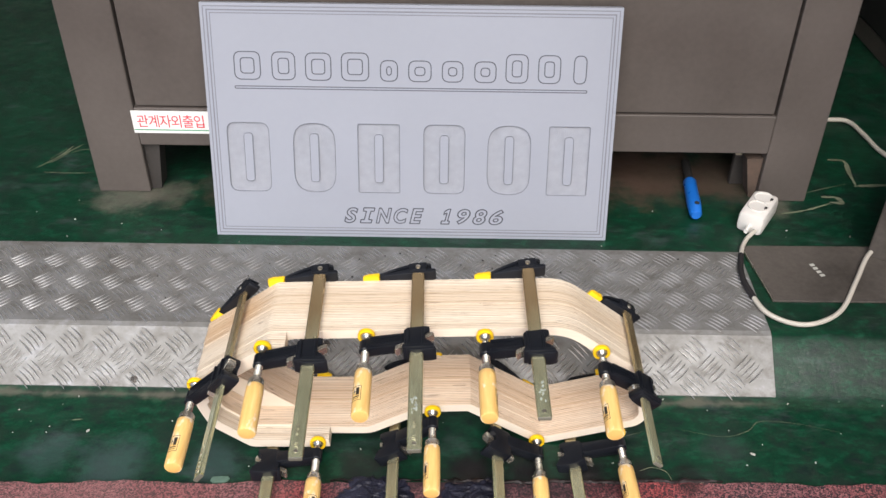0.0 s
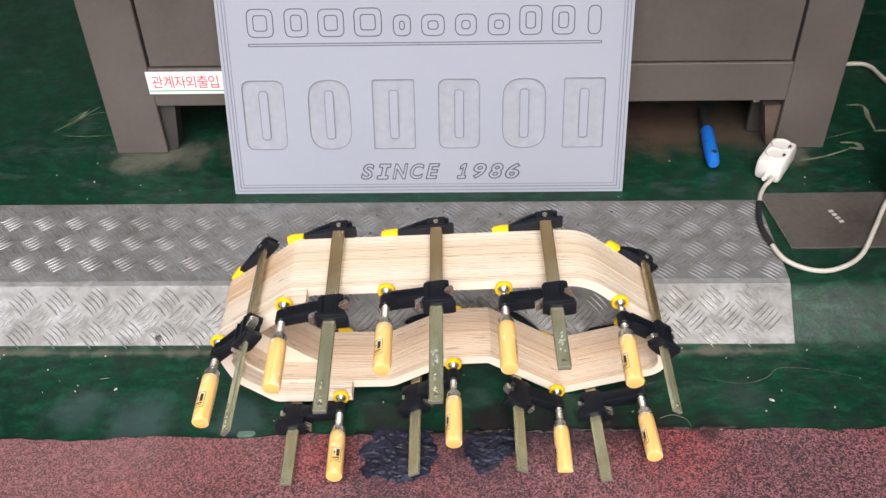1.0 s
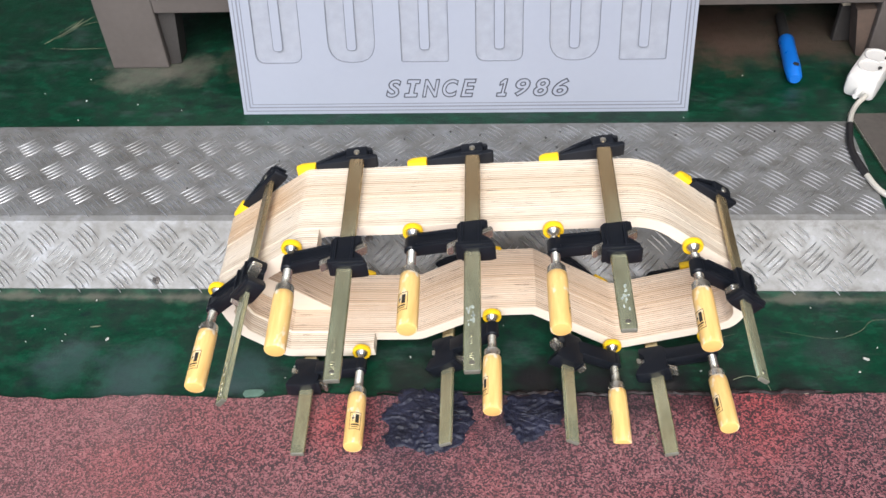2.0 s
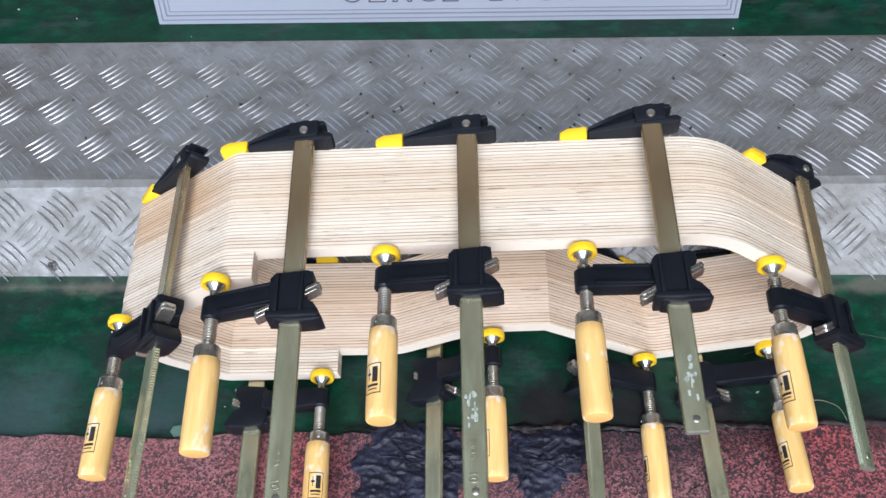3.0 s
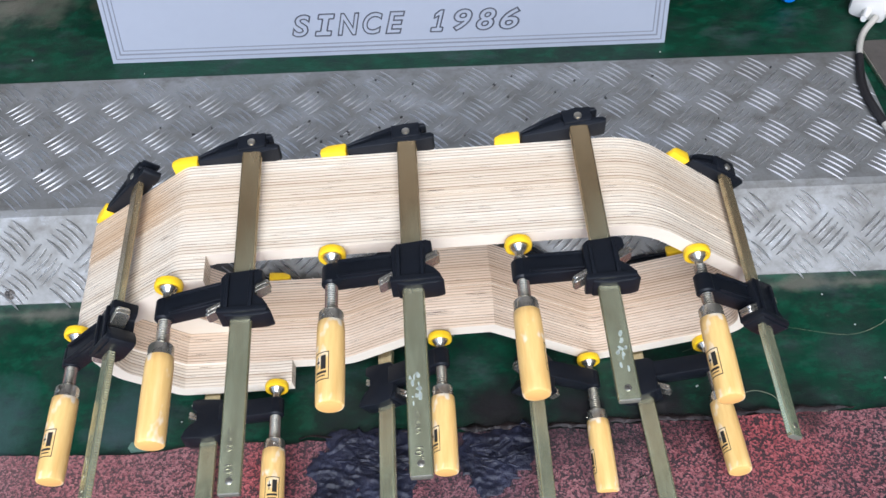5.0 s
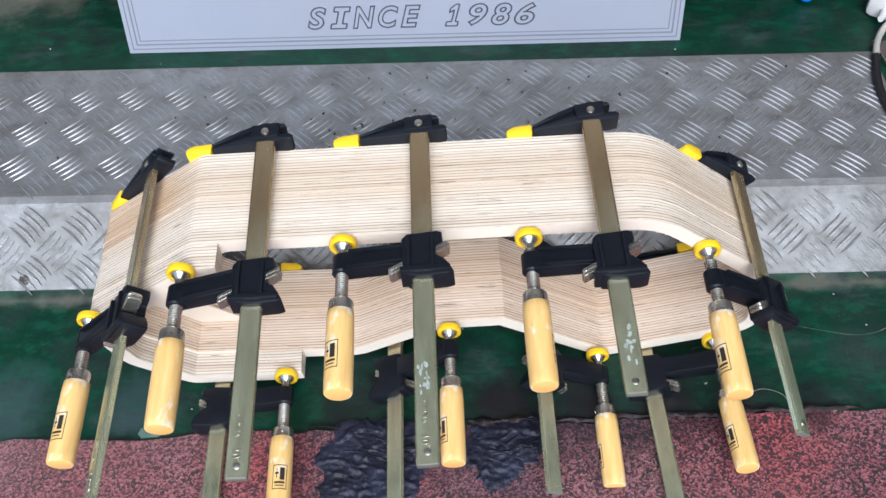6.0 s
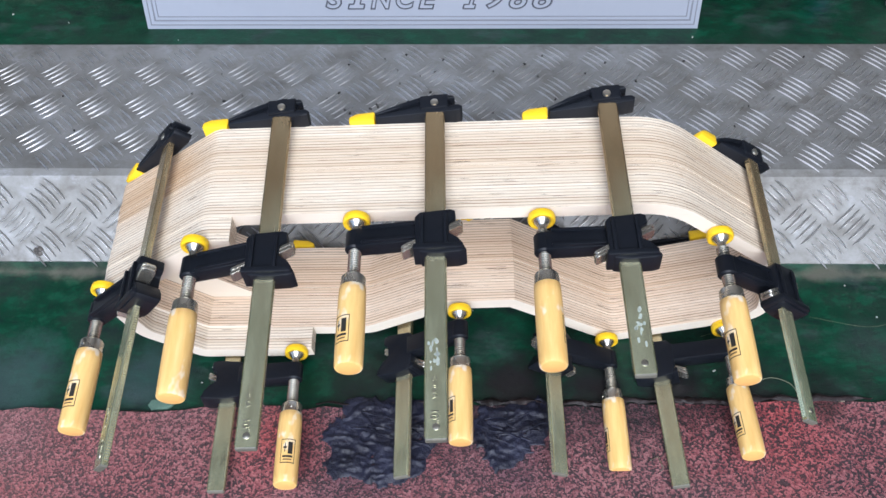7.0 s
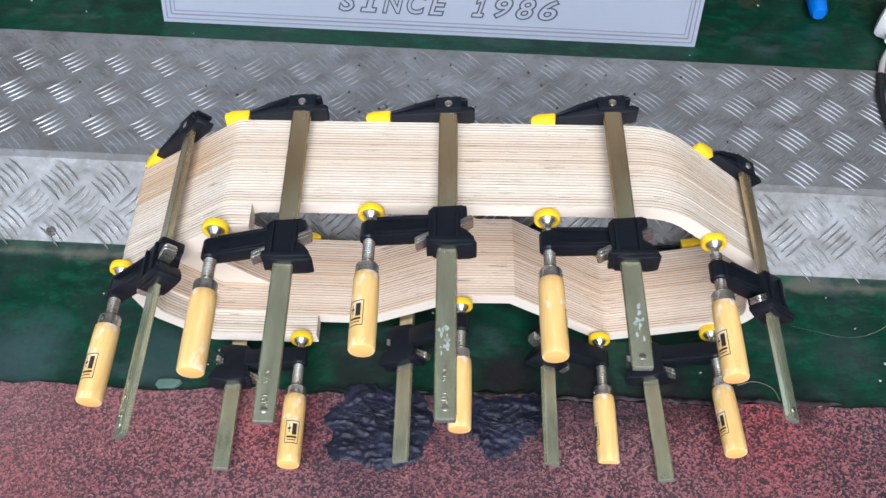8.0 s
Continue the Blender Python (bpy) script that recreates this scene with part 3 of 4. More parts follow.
# ---- sign board ----
def sign_board():
    W, H, T = 0.704, 0.411, 0.018
    lean = math.degrees(math.atan2(0.11, 0.395))
    root = thing("sign_board", pose(-0.357, 1.30, 0.0, 90 - lean), "pale blue-grey routed sign board leaning on the cabinet", "sign")
    deep = 0.0035
    tall = ((0.031, 0.104, 0.016), (0.146, 0.219, 0.034), (0.259, 0.332, 0.004), (0.374, 0.446, 0.016), (0.486, 0.561, 0.034), (0.592, 0.663, 0.004))
    pockets = []
    for x0, x1, r in tall:
        c = (x0 + x1) / 2
        pockets.append((rounded([(x0, 0.084), (x1, 0.084), (x1, 0.209), (x0, 0.209)], r), rounded([(c - 0.0075, 0.103), (c + 0.0075, 0.103), (c + 0.0075, 0.190), (c - 0.0075, 0.190)], 0.006)))

    # the face has six openings over the milled floors, with an island left standing in each
    bm = boxed((0, 0, -T), (W, H, -deep), 0.0)
    edges = []

    def loop(bm, pts):
        top, low = [bm.verts.new((p[0], p[1], 0)) for p in pts], [bm.verts.new((p[0], p[1], -deep)) for p in pts]
        ring = []
        for i in range(len(pts)):
            j = (i + 1) % len(pts)
            bm.faces.new((top[i], top[j], low[j], low[i]))
            ring.append(bm.edges.get((top[i], top[j])))
        return top, ring

    edges += loop(bm, [(0, 0), (W, 0), (W, H), (0, H)])[1]
    for outer, inner in pockets:
        edges += loop(bm, outer)[1]
        rest = bmesh.new()
        rest.faces.new(loop(rest, inner)[0])
        part("island", rest, BOARD, root)
    bmesh.ops.triangle_fill(bm, use_beauty=True, use_dissolve=False, edges=edges, normal=(0, 0, 1))
    part("board", bm, BOARD, root)

    # Dark strip lying on the face; a groove's shade is put into its colour
    def strip(name, pts, w, mat, closed=True, z=0.0004):
        bm = bmesh.new()
        pts = [Vector(p) for p in pts]
        n, rows = len(pts), []
        for i, p in enumerate(pts):
            a = pts[i - 1] if closed or i else p
            b = pts[(i + 1) % n] if closed or i < n - 1 else p
            da, db = (p - a).normalized(), (b - p).normalized()
            d = (da + db).normalized() if (da + db).length > 1e-6 else da
            s = Vector((-d.y, d.x)) * (w / 2) / max(0.4, (d.dot(db) if db.length else d.dot(da)))
            rows.append([bm.verts.new((*(p + s), 0.0001)), bm.verts.new((*p, z)), bm.verts.new((*(p - s), 0.0001))])
        for i in range(n if closed else n - 1):
            a, b = rows[i], rows[(i + 1) % n]
            bm.faces.new((a[0], a[1], b[1], b[0]))
            bm.faces.new((a[1], a[2], b[2], b[1]))
        return part(name, bm, mat, root)

    for inset, w, mat in ((0.0055, 0.0016, SOFT_GROOVE_SHADE), (0.0115, 0.0022, SOFT_GROOVE_SHADE), (0.0165, 0.0014, SOFT_GROOVE_SHADE)):
        strip("border_shade_line", [(inset, inset), (W - inset, inset), (W - inset, H - inset), (inset, H - inset)], w, mat)
    strip("underline_shade_line", rounded([(0.051, 0.2685), (0.652, 0.2685), (0.652, 0.2725), (0.051, 0.2725)], 0.0015, 3), 0.0015, GROOVE_SHADE)
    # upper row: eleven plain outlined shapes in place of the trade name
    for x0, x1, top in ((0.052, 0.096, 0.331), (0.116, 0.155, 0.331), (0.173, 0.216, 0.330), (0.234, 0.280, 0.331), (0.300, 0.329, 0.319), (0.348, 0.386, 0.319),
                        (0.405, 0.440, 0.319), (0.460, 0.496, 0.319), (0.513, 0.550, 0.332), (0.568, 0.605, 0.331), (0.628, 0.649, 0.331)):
        strip("outlined_shape", rounded([(x0, 0.284), (x1, 0.284), (x1, top), (x0, top)], 0.012), 0.0017, GROOVE_SHADE)
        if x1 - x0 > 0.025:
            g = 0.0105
            strip("inner_outline", rounded([(x0 + g, 0.284 + g), (x1 - g, 0.284 + g), (x1 - g, top - g), (x0 + g, top - g)], 0.006), 0.0017, GROOVE_SHADE)
    # lower row: six tall milled shapes with a narrow slot
    for outer, inner in pockets:
        bm = bmesh.new()
        a, b = [bm.verts.new((*p, -deep + 0.0004)) for p in outer], [bm.verts.new((*p, -deep + 0.0004)) for p in inner]
        for i in range(len(a)):
            j = (i + 1) % len(a)
            bm.faces.new((a[i], a[j], b[j], b[i]))
        part("milled_shape", bm, POCKET, root)
        # Grey lines round each recess paint the shade at its edges
        strip("milled_edge_shade", outer, 0.0010, SOFT_GROOVE_SHADE, z=0.0005)
        strip("milled_edge_shade", inner, 0.0010, SOFT_GROOVE_SHADE, z=0.0005)
    # the line that can be read: slanted outlined capitals and figures, I and 1 with slab serifs
    base, tall_by, slant = 0.0268, 0.0285, 0.26
    slab = {"I": [(0, 0), (1, 0), (1, 0.22), (0.70, 0.22), (0.70, 0.78), (1, 0.78), (1, 1), (0, 1), (0, 0.78), (0.30, 0.78), (0.30, 0.22), (0, 0.22)],
            "1": [(0, 0), (1, 0), (1, 0.20), (0.74, 0.20), (0.74, 1), (0.46, 1), (0.06, 0.82), (0.06, 0.62), (0.42, 0.74), (0.42, 0.20), (0, 0.20)]}
    for char, x0, x1 in (("S", 0.231, 0.257), ("I", 0.260, 0.287), ("N", 0.288, 0.318), ("C", 0.320, 0.347), ("E", 0.348, 0.375), ("1", 0.405, 0.427), ("9", 0.433, 0.459), ("8", 0.462, 0.489), ("6", 0.491, 0.519)):
        if char in slab:
            wide = x1 - x0 - slant * tall_by
            strip("letter", rounded([(x0 + u * wide + slant * v * tall_by, base + v * tall_by) for u, v in slab[char]], 0.0009, 2), 0.0019, GROOVE_SHADE, z=0.0009)
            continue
        ob = text_mesh("letter", char, 0.0395, GROOVE_SHADE, root, Matrix.Identity(4), outline=0.00095, shear=slant, bold=0.0011)
        xs, ys = [v.co.x for v in ob.data.vertices], [v.co.y for v in ob.data.vertices]
        fx, fy = (x1 - x0) / (max(xs) - min(xs)), tall_by * 1.06 / (max(ys) - min(ys))
        ob.data.transform(Matrix.Translation((x0 - min(xs) * fx, base - 0.0008 - min(ys) * fy, 0.0003)) @ Matrix.Diagonal((fx, fy, 1, 1)))
    return root


sign_board()

# ---- glued plywood ring ----
axis = Vector((0.021, -0.998, -0.06)).normalized()
upward = (Vector((0, 0, 1)) - axis * axis.z).normalized()
across = upward.cross(axis)
origin = axis * -0.8658
RING = Matrix((( across.x, upward.x, axis.x, origin.x), (across.y, upward.y, axis.y, origin.y), (across.z, upward.z, axis.z, origin.z), (0, 0, 0, 1)))

OUTER = [(-0.155, 0.1185), (0.246, 0.1285), (0.357, 0.036), (0.376, -0.052), (0.364, -0.075), (0.222, -0.1185), (0.113, -0.0430), (0.055, -0.0450), (-0.028, -0.0935), (-0.200, -0.0925), (-0.252, -0.045), (-0.266, 0.000), (-0.266, 0.036)]
CORNER = [0.006, 0.030, 0.012, 0.012, 0.012, 0.014, 0.0, 0.0, 0.010, 0.008, 0.010, 0.02, 0.010]


def inward(pts, widths):
    out, n = [], len(pts)
    for i, p in enumerate(pts):
        before, after = (p - pts[i - 1]).normalized(), (pts[(i + 1) % n] - p).normalized()
        d = (before + after).normalized()
        out.append(p + Vector((d.y, -d.x)) * widths[i] / max(0.5, d.dot(after)))
    return out


def faced(ob, n=0):
    """The flat sides of a sheet show one veneer; the cut edge shows them all, tinted browner inside for light bounced
    between the walls.
    """
    ob.data.materials.append(PLY_FACE)
    ob.data.materials.append(PLY_INNER)
    for f in ob.data.polygons:
        f.material_index = 1 if abs(f.normal.z) > 0.7 else 2 if n and f.index // n == 2 else 0


def ring_stack():
    root = thing("plywood_ring", RING, "stack of glued plywood rings for a curved panel, clamped and drying", "plywood frame")
    rng = random.Random(4)
    line = []
    sharp = rounded(OUTER, CORNER, 6)
    for p, q in zip(sharp, sharp[1:] + sharp[:1]):
        k = max(1, int((q - p).length / 0.012))
        line += [p + (q - p) * (i / k) for i in range(k)]
    slim = [0.0142 if p.x > -0.13 else 0.019 for p in line]
    thick = list(slim)
    brace = [Vector((-0.247, 0.012)), Vector((-0.200, -0.022)), Vector((-0.150, -0.066)), Vector((-0.135, -0.0785))]

    def on_brace(p):
        """The nearest place on the slanting brace that fills the lower corner of the back sheets."""
        best = []
        for u, v in zip(brace, brace[1:]):
            t = min(1, max(0, (p - u).dot(v - u) / (v - u).length_squared))
            best.append(u + (v - u) * t)
        return min(best, key=lambda c: (c - p).length)

    layers = [(-0.098 + 0.0126 * i, -0.098 + 0.0126 * (i + 1), thick) for i in range(5)] + [(-0.035 + 0.01167 * i, -0.035 + 0.01167 * (i + 1), slim) for i in range(3)]
    for z0, z1, widths in layers:
        dx, dy = rng.uniform(-0.0005, 0.0005), rng.uniform(-0.0005, 0.0005)
        a = [p + Vector((dx, dy)) for p in line]
        b = inward(a, slim)
        if widths is thick:
            b = [on_brace(p) if p.x < -0.135 and p.y < 0.012 else p for p in b]
        bm = bmesh.new()
        n = len(a)
        rows = [[bm.verts.new((*p, z)) for p in pts] for pts, z in ((a, z0 + 0.0001), (a, z1 - 0.0001), (b, z1 - 0.0001), (b, z0 + 0.0001))]
        for k in range(4):
            for i in range(n):
                j = (i + 1) % n
                bm.faces.new((rows[k][i], rows[k][j], rows[(k + 1) % 4][j], rows[(k + 1) % 4][i]))
        faced(part("sheet", bm, PLY_EDGE, root, smooth=20), n)
    # two more half sheets round the end that has the lap joint
    start = next(i for i, p in enumerate(line) if p.x < -0.02 and p.y < -0.08)
    arc = [Vector((-0.086, -0.0915))] + [p for p in line[start:] if p.x < -0.09] + [p for p in line[:8] if p.x < -0.135] + [Vector((-0.131, 0.119))]
    for i in range(2):
        z0, z1 = 0.0124 * i, 0.0124 * (i + 1)
        d = [(arc[min(k + 1, len(arc) - 1)] - arc[max(k - 1, 0)]).normalized() for k in range(len(arc))]
        b = [p + Vector((t.y, -t.x)) * (0.0150 if p.y < 0 else 0.020) for p, t in zip(arc, d)]
        bm = bmesh.new()
        rows = [[bm.verts.new((*p, z)) for p in pts] for pts, z in ((arc, z0 + 0.0001), (arc, z1), (b, z1), (b, z0 + 0.0001))]
        for k in range(4):
            for q in range(len(arc) - 1):
                bm.faces.new((rows[k][q], rows[k][q + 1], rows[(k + 1) % 4][q + 1], rows[(k + 1) % 4][q]))
        for q in (0, -1):
            bm.faces.new([rows[k][q] for k in range(4)])
        faced(part("half_sheet", bm, PLY_EDGE, root, smooth=20))
    return root


ring_stack()


# ---- bar clamps ----
def bar_clamp(at, turn, end, pad, label, reach=0.0655, boss=0.0275, lift=0.012, twist=0.0, number="", tip=0.0, skew=0.0, slide=0.0, ext=0.0, half=0.0081, drop=0.019, cap=0.0048):
    """at: where the bar crosses the wall of the ring; turn: degrees round the ring's axis; end: the bar's free end; pad: where the screw presses."""
    root = thing("bar_clamp", RING @ pose(at[0], at[1], 0, 0, 0, turn) @ pose(0, 0, 0, tip, skew, 0), label, "clamp", "bar clamps on the plywood ring")
    y = lift
    back = -0.098
    # bar with serrated narrow edges
    bm = bmesh.new()
    box(bm, (-half, y - 0.003, back - 0.001), (half, y + 0.003, end), None, 0.0013)
    bar = part("bar", bm, BAR, root)
    bar.data.materials.append(SAWN)  # the free end is sawn off, darkened and dulled to hold back its glint
    for f in bar.data.polygons:
        f.material_index = 1 if f.normal.z > 0.3 else 0
    bm = bmesh.new()
    teeth = int((end - back) / 0.0022)
    for s in (-1, 1):
        vs = []
        for i in range(teeth):
            z = back + 0.004 + 0.0022 * i
            if z > end - 0.004:
                break
            vs.append([bm.verts.new((s * (half + h), y + w, z + o)) for o, h in ((0, 0.0001), (0.0011, 0.0006)) for w in (-0.0017, 0.0017)])
        flat = [r[k:k + 2] for r in vs for k in (0, 2)]
        for p, q in zip(flat, flat[1:]):
            bm.faces.new((p[0], p[1], q[1], q[0]))
    part("serration", bm, BAR, bar)
    m = pose(0, y + 0.003, end - 0.010, -90)
    part("stop_pin", lathe(bmesh.new(), [(-0.0005, 0.0028), (0.0004, 0.0027), (0.0009, 0.0012)], 12, m), SCREW, bar, smooth=40)
    if number:
        text_mesh("stamping", number, 0.0085, SCREW, bar, pose(-0.004, y + 0.0031, end - 0.024, 90, 0, 180) @ pose(0, 0, 0, 0, 0, 90), depth=0.0002)
        text_mesh("stamping", "CHINA", 0.0058, SCREW, bar, pose(-0.003, y + 0.0031, end - 0.050, 90, 0, 180) @ pose(0, 0, 0, 0, 0, 90), depth=0.0002)

    # fixed jaw behind the stack
    toe = -reach + 0.014
    bm = bmesh.new()
    web = [(0.014, back - 0.0165), (0.014, back - 0.004), (toe, back - 0.002), (toe - 0.001, back - 0.0070), (-0.032, back - 0.0130), (-0.012, back - 0.0165)]
    rear = [(0.0165, back - 0.0190), (0.0185, back - 0.0150), (-0.012, back - 0.0142), (-0.032, back - 0.0108), (toe, back - 0.0055), (toe - 0.001, back - 0.0080), (-0.033, back - 0.0142), (-0.014, back - 0.0190), (0.0, back - 0.0202)]
    front = [(0.0215, back - 0.0068), (0.0250, back - 0.0040), (0.0235, back + 0.0002), (0.018, back + 0.0008), (toe, back - 0.0008), (toe, back - 0.0040), (-0.014, back - 0.0068)]
    head = [(-0.0135, back - 0.0186), (0.0122, back - 0.0186), (0.0122, back - 0.0122), (0.0100, back - 0.0112), (0.0122, back - 0.0102), (0.0122, back - 0.0030), (-0.0125, back - 0.0030)]
    for poly, low, high in ((web, -0.010, 0.0005), (rear, -0.012, 0.0042), (front, -0.012, 0.0050), (head, -0.011, 0.0066)):
        prism(bm, poly, y + low, y + high, "xzy", 0.0011)
    for v in bm.verts:
        k = min(1, max(0, -v.co.x / reach))
        v.co.y -= (y + 0.0045 - cap) * k
    jaw = part("fixed_jaw", bm, CAST, root, smooth=35)
    m = pose(0.0, y + 0.0066, back - 0.0085, -90)
    part("rivet", lathe(bmesh.new(), [(-0.001, 0.0036), (0.0008, 0.0034), (0.0014, 0.0018)], 12, m), SCREW, jaw, smooth=40)
    bm = prism(bmesh.new(), [(-reach + 0.0125, back - 0.0003), (-reach + 0.013, back - 0.0115), (-reach - 0.004, back - 0.0100), (-reach - 0.0105, back - 0.006), (-reach - 0.0105, back - 0.0003)], cap - 0.0195, cap, "xzy", 0.0018)
    part("pad_cap", bm, YELLOW, jaw, "yellow plastic pad cap", smooth=35)

    # sliding jaw
    s0, s1 = pad + slide + 0.010, pad + slide + 0.053
    slider = bmesh.new()
    body = [(0.0125, s0 + 0.0015), (0.0165, s0), (0.0172, s0 + 0.0095), (0.0100, s0 + 0.0125), (0.0098, s1 - 0.0185), (0.0175, s1 - 0.0165), (0.0215, s1 - 0.0100), (0.0255, s1 - 0.0025), (0.019, s1 - 0.0008), (0.0, s1), (-0.012, s1 - 0.002), (-0.0155, s1 - 0.010), (-0.0165, s0 + 0.006), (-0.012, s0 + 0.001)]
    prism(slider, body, y - 0.013, y + 0.0085, "xzy", 0.0014)
    slider = part("sliding_jaw", slider, CAST, root, smooth=35)
    for x in (-0.0105, 0.0085):
        part("ridge", boxed((x - 0.0016, y + 0.0085, s0 + 0.004), (x + 0.0016, y + 0.0112, s1 - 0.004), 0.0007), CAST, slider, smooth=35)
    part("flange", boxed((-0.0175, y - 0.012, s1 - 0.0085), (0.0225, y + 0.0115, s1 - 0.0030), 0.0012), CAST, slider, smooth=35)
    bz = pad + boss
    py = y - drop
    bm = prism(bmesh.new(), [(-0.010, s0 + 0.006), (-0.010, s1 - 0.018), (-reach, bz + 0.010), (-reach, bz - 0.009)], y - 0.012, y + 0.004, "xzy", 0.002)
    for v in bm.verts:
        k = min(1, max(0, -v.co.x / reach))
        v.co.y += (py - y + 0.004) * k
    part("arm", bm, CAST, slider, smooth=35)
    for za, zb, wide in ((s0 + 0.0065, bz - 0.0085, 0.0030), (s1 - 0.0225, bz + 0.0062, 0.0030)):
        bm = prism(bmesh.new(), [(-0.013, za), (-0.013, za + wide), (-reach + 0.006, zb + wide * 0.8), (-reach + 0.006, zb)], y - 0.012, y + 0.0066, "xzy", 0.0009)
        for v in bm.verts:
            v.co.y += (py - y + 0.004) * min(1, max(0, -v.co.x / reach))
        part("rib", bm, CAST, slider, smooth=35)
    m = pose(-reach, py, 0)
    part("boss", lathe(bmesh.new(), [(bz - 0.009, 0.0066), (bz - 0.0075, 0.0082), (bz + 0.0085, 0.0084), (bz + 0.010, 0.007)], 16, m), CAST, slider, smooth=40)
    for z0 in ((s0 + s1) / 2 - 0.0006, (s0 + s1) / 2 + 0.0030):
        m = pose(0, y + 0.001, z0, 0, 27, 0)
        part("brake_plate", prism(bmesh.new(), rounded([(-0.030, -0.0065), (0.0245, -0.0065), (0.0245, 0.0058), (-0.030, 0.0058)], 0.003, 3), -0.0015, 0.0015, "xyz", 0.0005), SCREW, slider).matrix_local = m

    # screw, pressure pad, ferrule, wooden grip
    m = pose(-reach, py, 0)
    rings, z = [(pad + 0.009, 0.0034), (pad + 0.0165, 0.0036)], pad + 0.017
    f0 = pad + 0.056 + ext
    while z < f0 + 0.002:
        rings += [(z, 0.0041), (z + 0.0011, 0.0055)]
        z += 0.0022
    spindle = part("screw", lathe(bmesh.new(), rings, 12, m), SCREW, root, smooth=25)
    part("pressure_pad", lathe(bmesh.new(), [(pad + 0.0003, 0.0102), (pad + 0.0010, 0.0112), (pad + 0.0035, 0.0118), (pad + 0.0060, 0.0118), (pad + 0.0076, 0.0112), (pad + 0.0080, 0.0102), (pad + 0.0076, 0.0092), (pad + 0.0045, 0.0070)], 20, m), YELLOW, spindle, "yellow plastic pressure pad", smooth=40)
    part("ball_end", lathe(bmesh.new(), [(pad + 0.0045, 0.0072), (pad + 0.0068, 0.0080), (pad + 0.0076, 0.0076), (pad + 0.0110, 0.0046), (pad + 0.0130, 0.0038), (pad + 0.0170, 0.0036)], 14, m), SCREW, spindle, smooth=50)
    grip = part("handle", lathe(bmesh.new(), [(0.0108, 0.0102), (0.0115, 0.0108), (0.020, 0.0112), (0.050, 0.0114), (0.076, 0.0113), (0.0822, 0.0111), (0.0834, 0.0105), (0.0836, 0.0094)], 24), HANDLE, root, "yellow varnished wooden handle", smooth=40)
    grip.matrix_local = m @ pose(0, 0, f0, 0, 0, twist)
    part("end_grain", lathe(bmesh.new(), [(0.0830, 0.0088), (0.0838, 0.0093), (0.0841, 0.0085), (0.0842, 0.0020)], 24), ENDGRAIN, grip, "orange end grain", smooth=40)
    part("ferrule", lathe(bmesh.new(), [(0, 0.0066), (0.0008, 0.0092), (0.002, 0.0100), (0.0090, 0.0103), (0.0120, 0.0107)], 20), SCREW, grip, "zinc ferrule", smooth=40)
    part("rivet", lathe(bmesh.new(), [(0, 0.0020), (0.0010, 0.0018), (0.0014, 0.0008)], 10, pose(0.0092, 0, 0.0065, 0, 90)), SCREW, grip)
    # printed emblem: a framed block with plain bars, wrapped on the wood
    bm = bmesh.new()

    def wrap(a0, a1, z0, z1):
        n = 5
        rows = [[bm.verts.new((0.01146 * math.cos(radians(a0 + (a1 - a0) * k / n)), 0.01146 * math.sin(radians(a0 + (a1 - a0) * k / n)), z)) for k in range(n + 1)] for z in (z0, z1)]
        for k in range(n):
            bm.faces.new((rows[0][k], rows[0][k + 1], rows[1][k + 1], rows[1][k]))

    for a0, a1, z0, z1 in ((-34, 34, 0.042, 0.0428), (-34, 34, 0.0652, 0.066), (-34, -31, 0.042, 0.066), (31, 34, 0.042, 0.066), (-22, 0, 0.045, 0.057), (6, 22, 0.0495, 0.0515), (12, 16, 0.046, 0.055), (-24, 24, 0.0585, 0.0605), (-20, 20, 0.062, 0.063)):
        wrap(a0, a1, z0, z1)
    part("printed_emblem", bm, PRINT, grip, "black printed emblem")
    return root


LONG = "clamp with brassy bar and wooden handle over the top wall"
LOWER = "clamp with brassy bar and wooden handle under the lower wall"
bar_clamp((-0.0947, 0.1188), 1.6, 0.2121, 0.0232, LONG, twist=200, number='10"', tip=0.4, skew=0.1, lift=0.0114, slide=-0.004, reach=0.0643, drop=0.0104, ext=0.0030, cap=0.0024)
bar_clamp((0.0425, 0.1241), 3.0, 0.2152, 0.0020, LONG, twist=120, number='10"', boss=0.026, tip=-2.3, lift=0.0136, slide=0.005, reach=0.0677, drop=0.0160, ext=0.0048, skew=0.1, cap=0.0093)
bar_clamp((0.1951, 0.1270), 3.1, 0.1665, 0.0027, LONG, twist=0, boss=0.0305, tip=-0.4, lift=0.0163, slide=0.014, ext=0.0029, reach=0.0644, drop=0.0210, skew=-0.0, cap=0.0065)
bar_clamp((0.3360, 0.0509), -39.7, 0.1677, 0.0008, "clamp with wooden handle over the sloping end of the ring", twist=190, boss=0.036, tip=0.6, lift=0.0099, slide=0.012, reach=0.0584, skew=-0.3, half=0.0070, drop=0.0124, ext=0.0029, cap=0.0062)
bar_clamp((-0.1983, 0.0850), 52.4, 0.2102, 0.0230, "clamp with wooden handle over the lapped end of the ring", twist=60, number='10"', tip=-0.2, skew=-1.4, lift=0.0124, slide=-0.002, reach=0.0687, drop=-0.0099, ext=-0.0008, cap=0.0236)
bar_clamp((-0.1703, -0.0927), 180.1, 0.1693, 0.0245, LOWER, lift=0.0066, twist=260, tip=3.9, ext=0.0068, reach=0.0674, drop=0.0166, skew=-0.6, cap=0.0009)
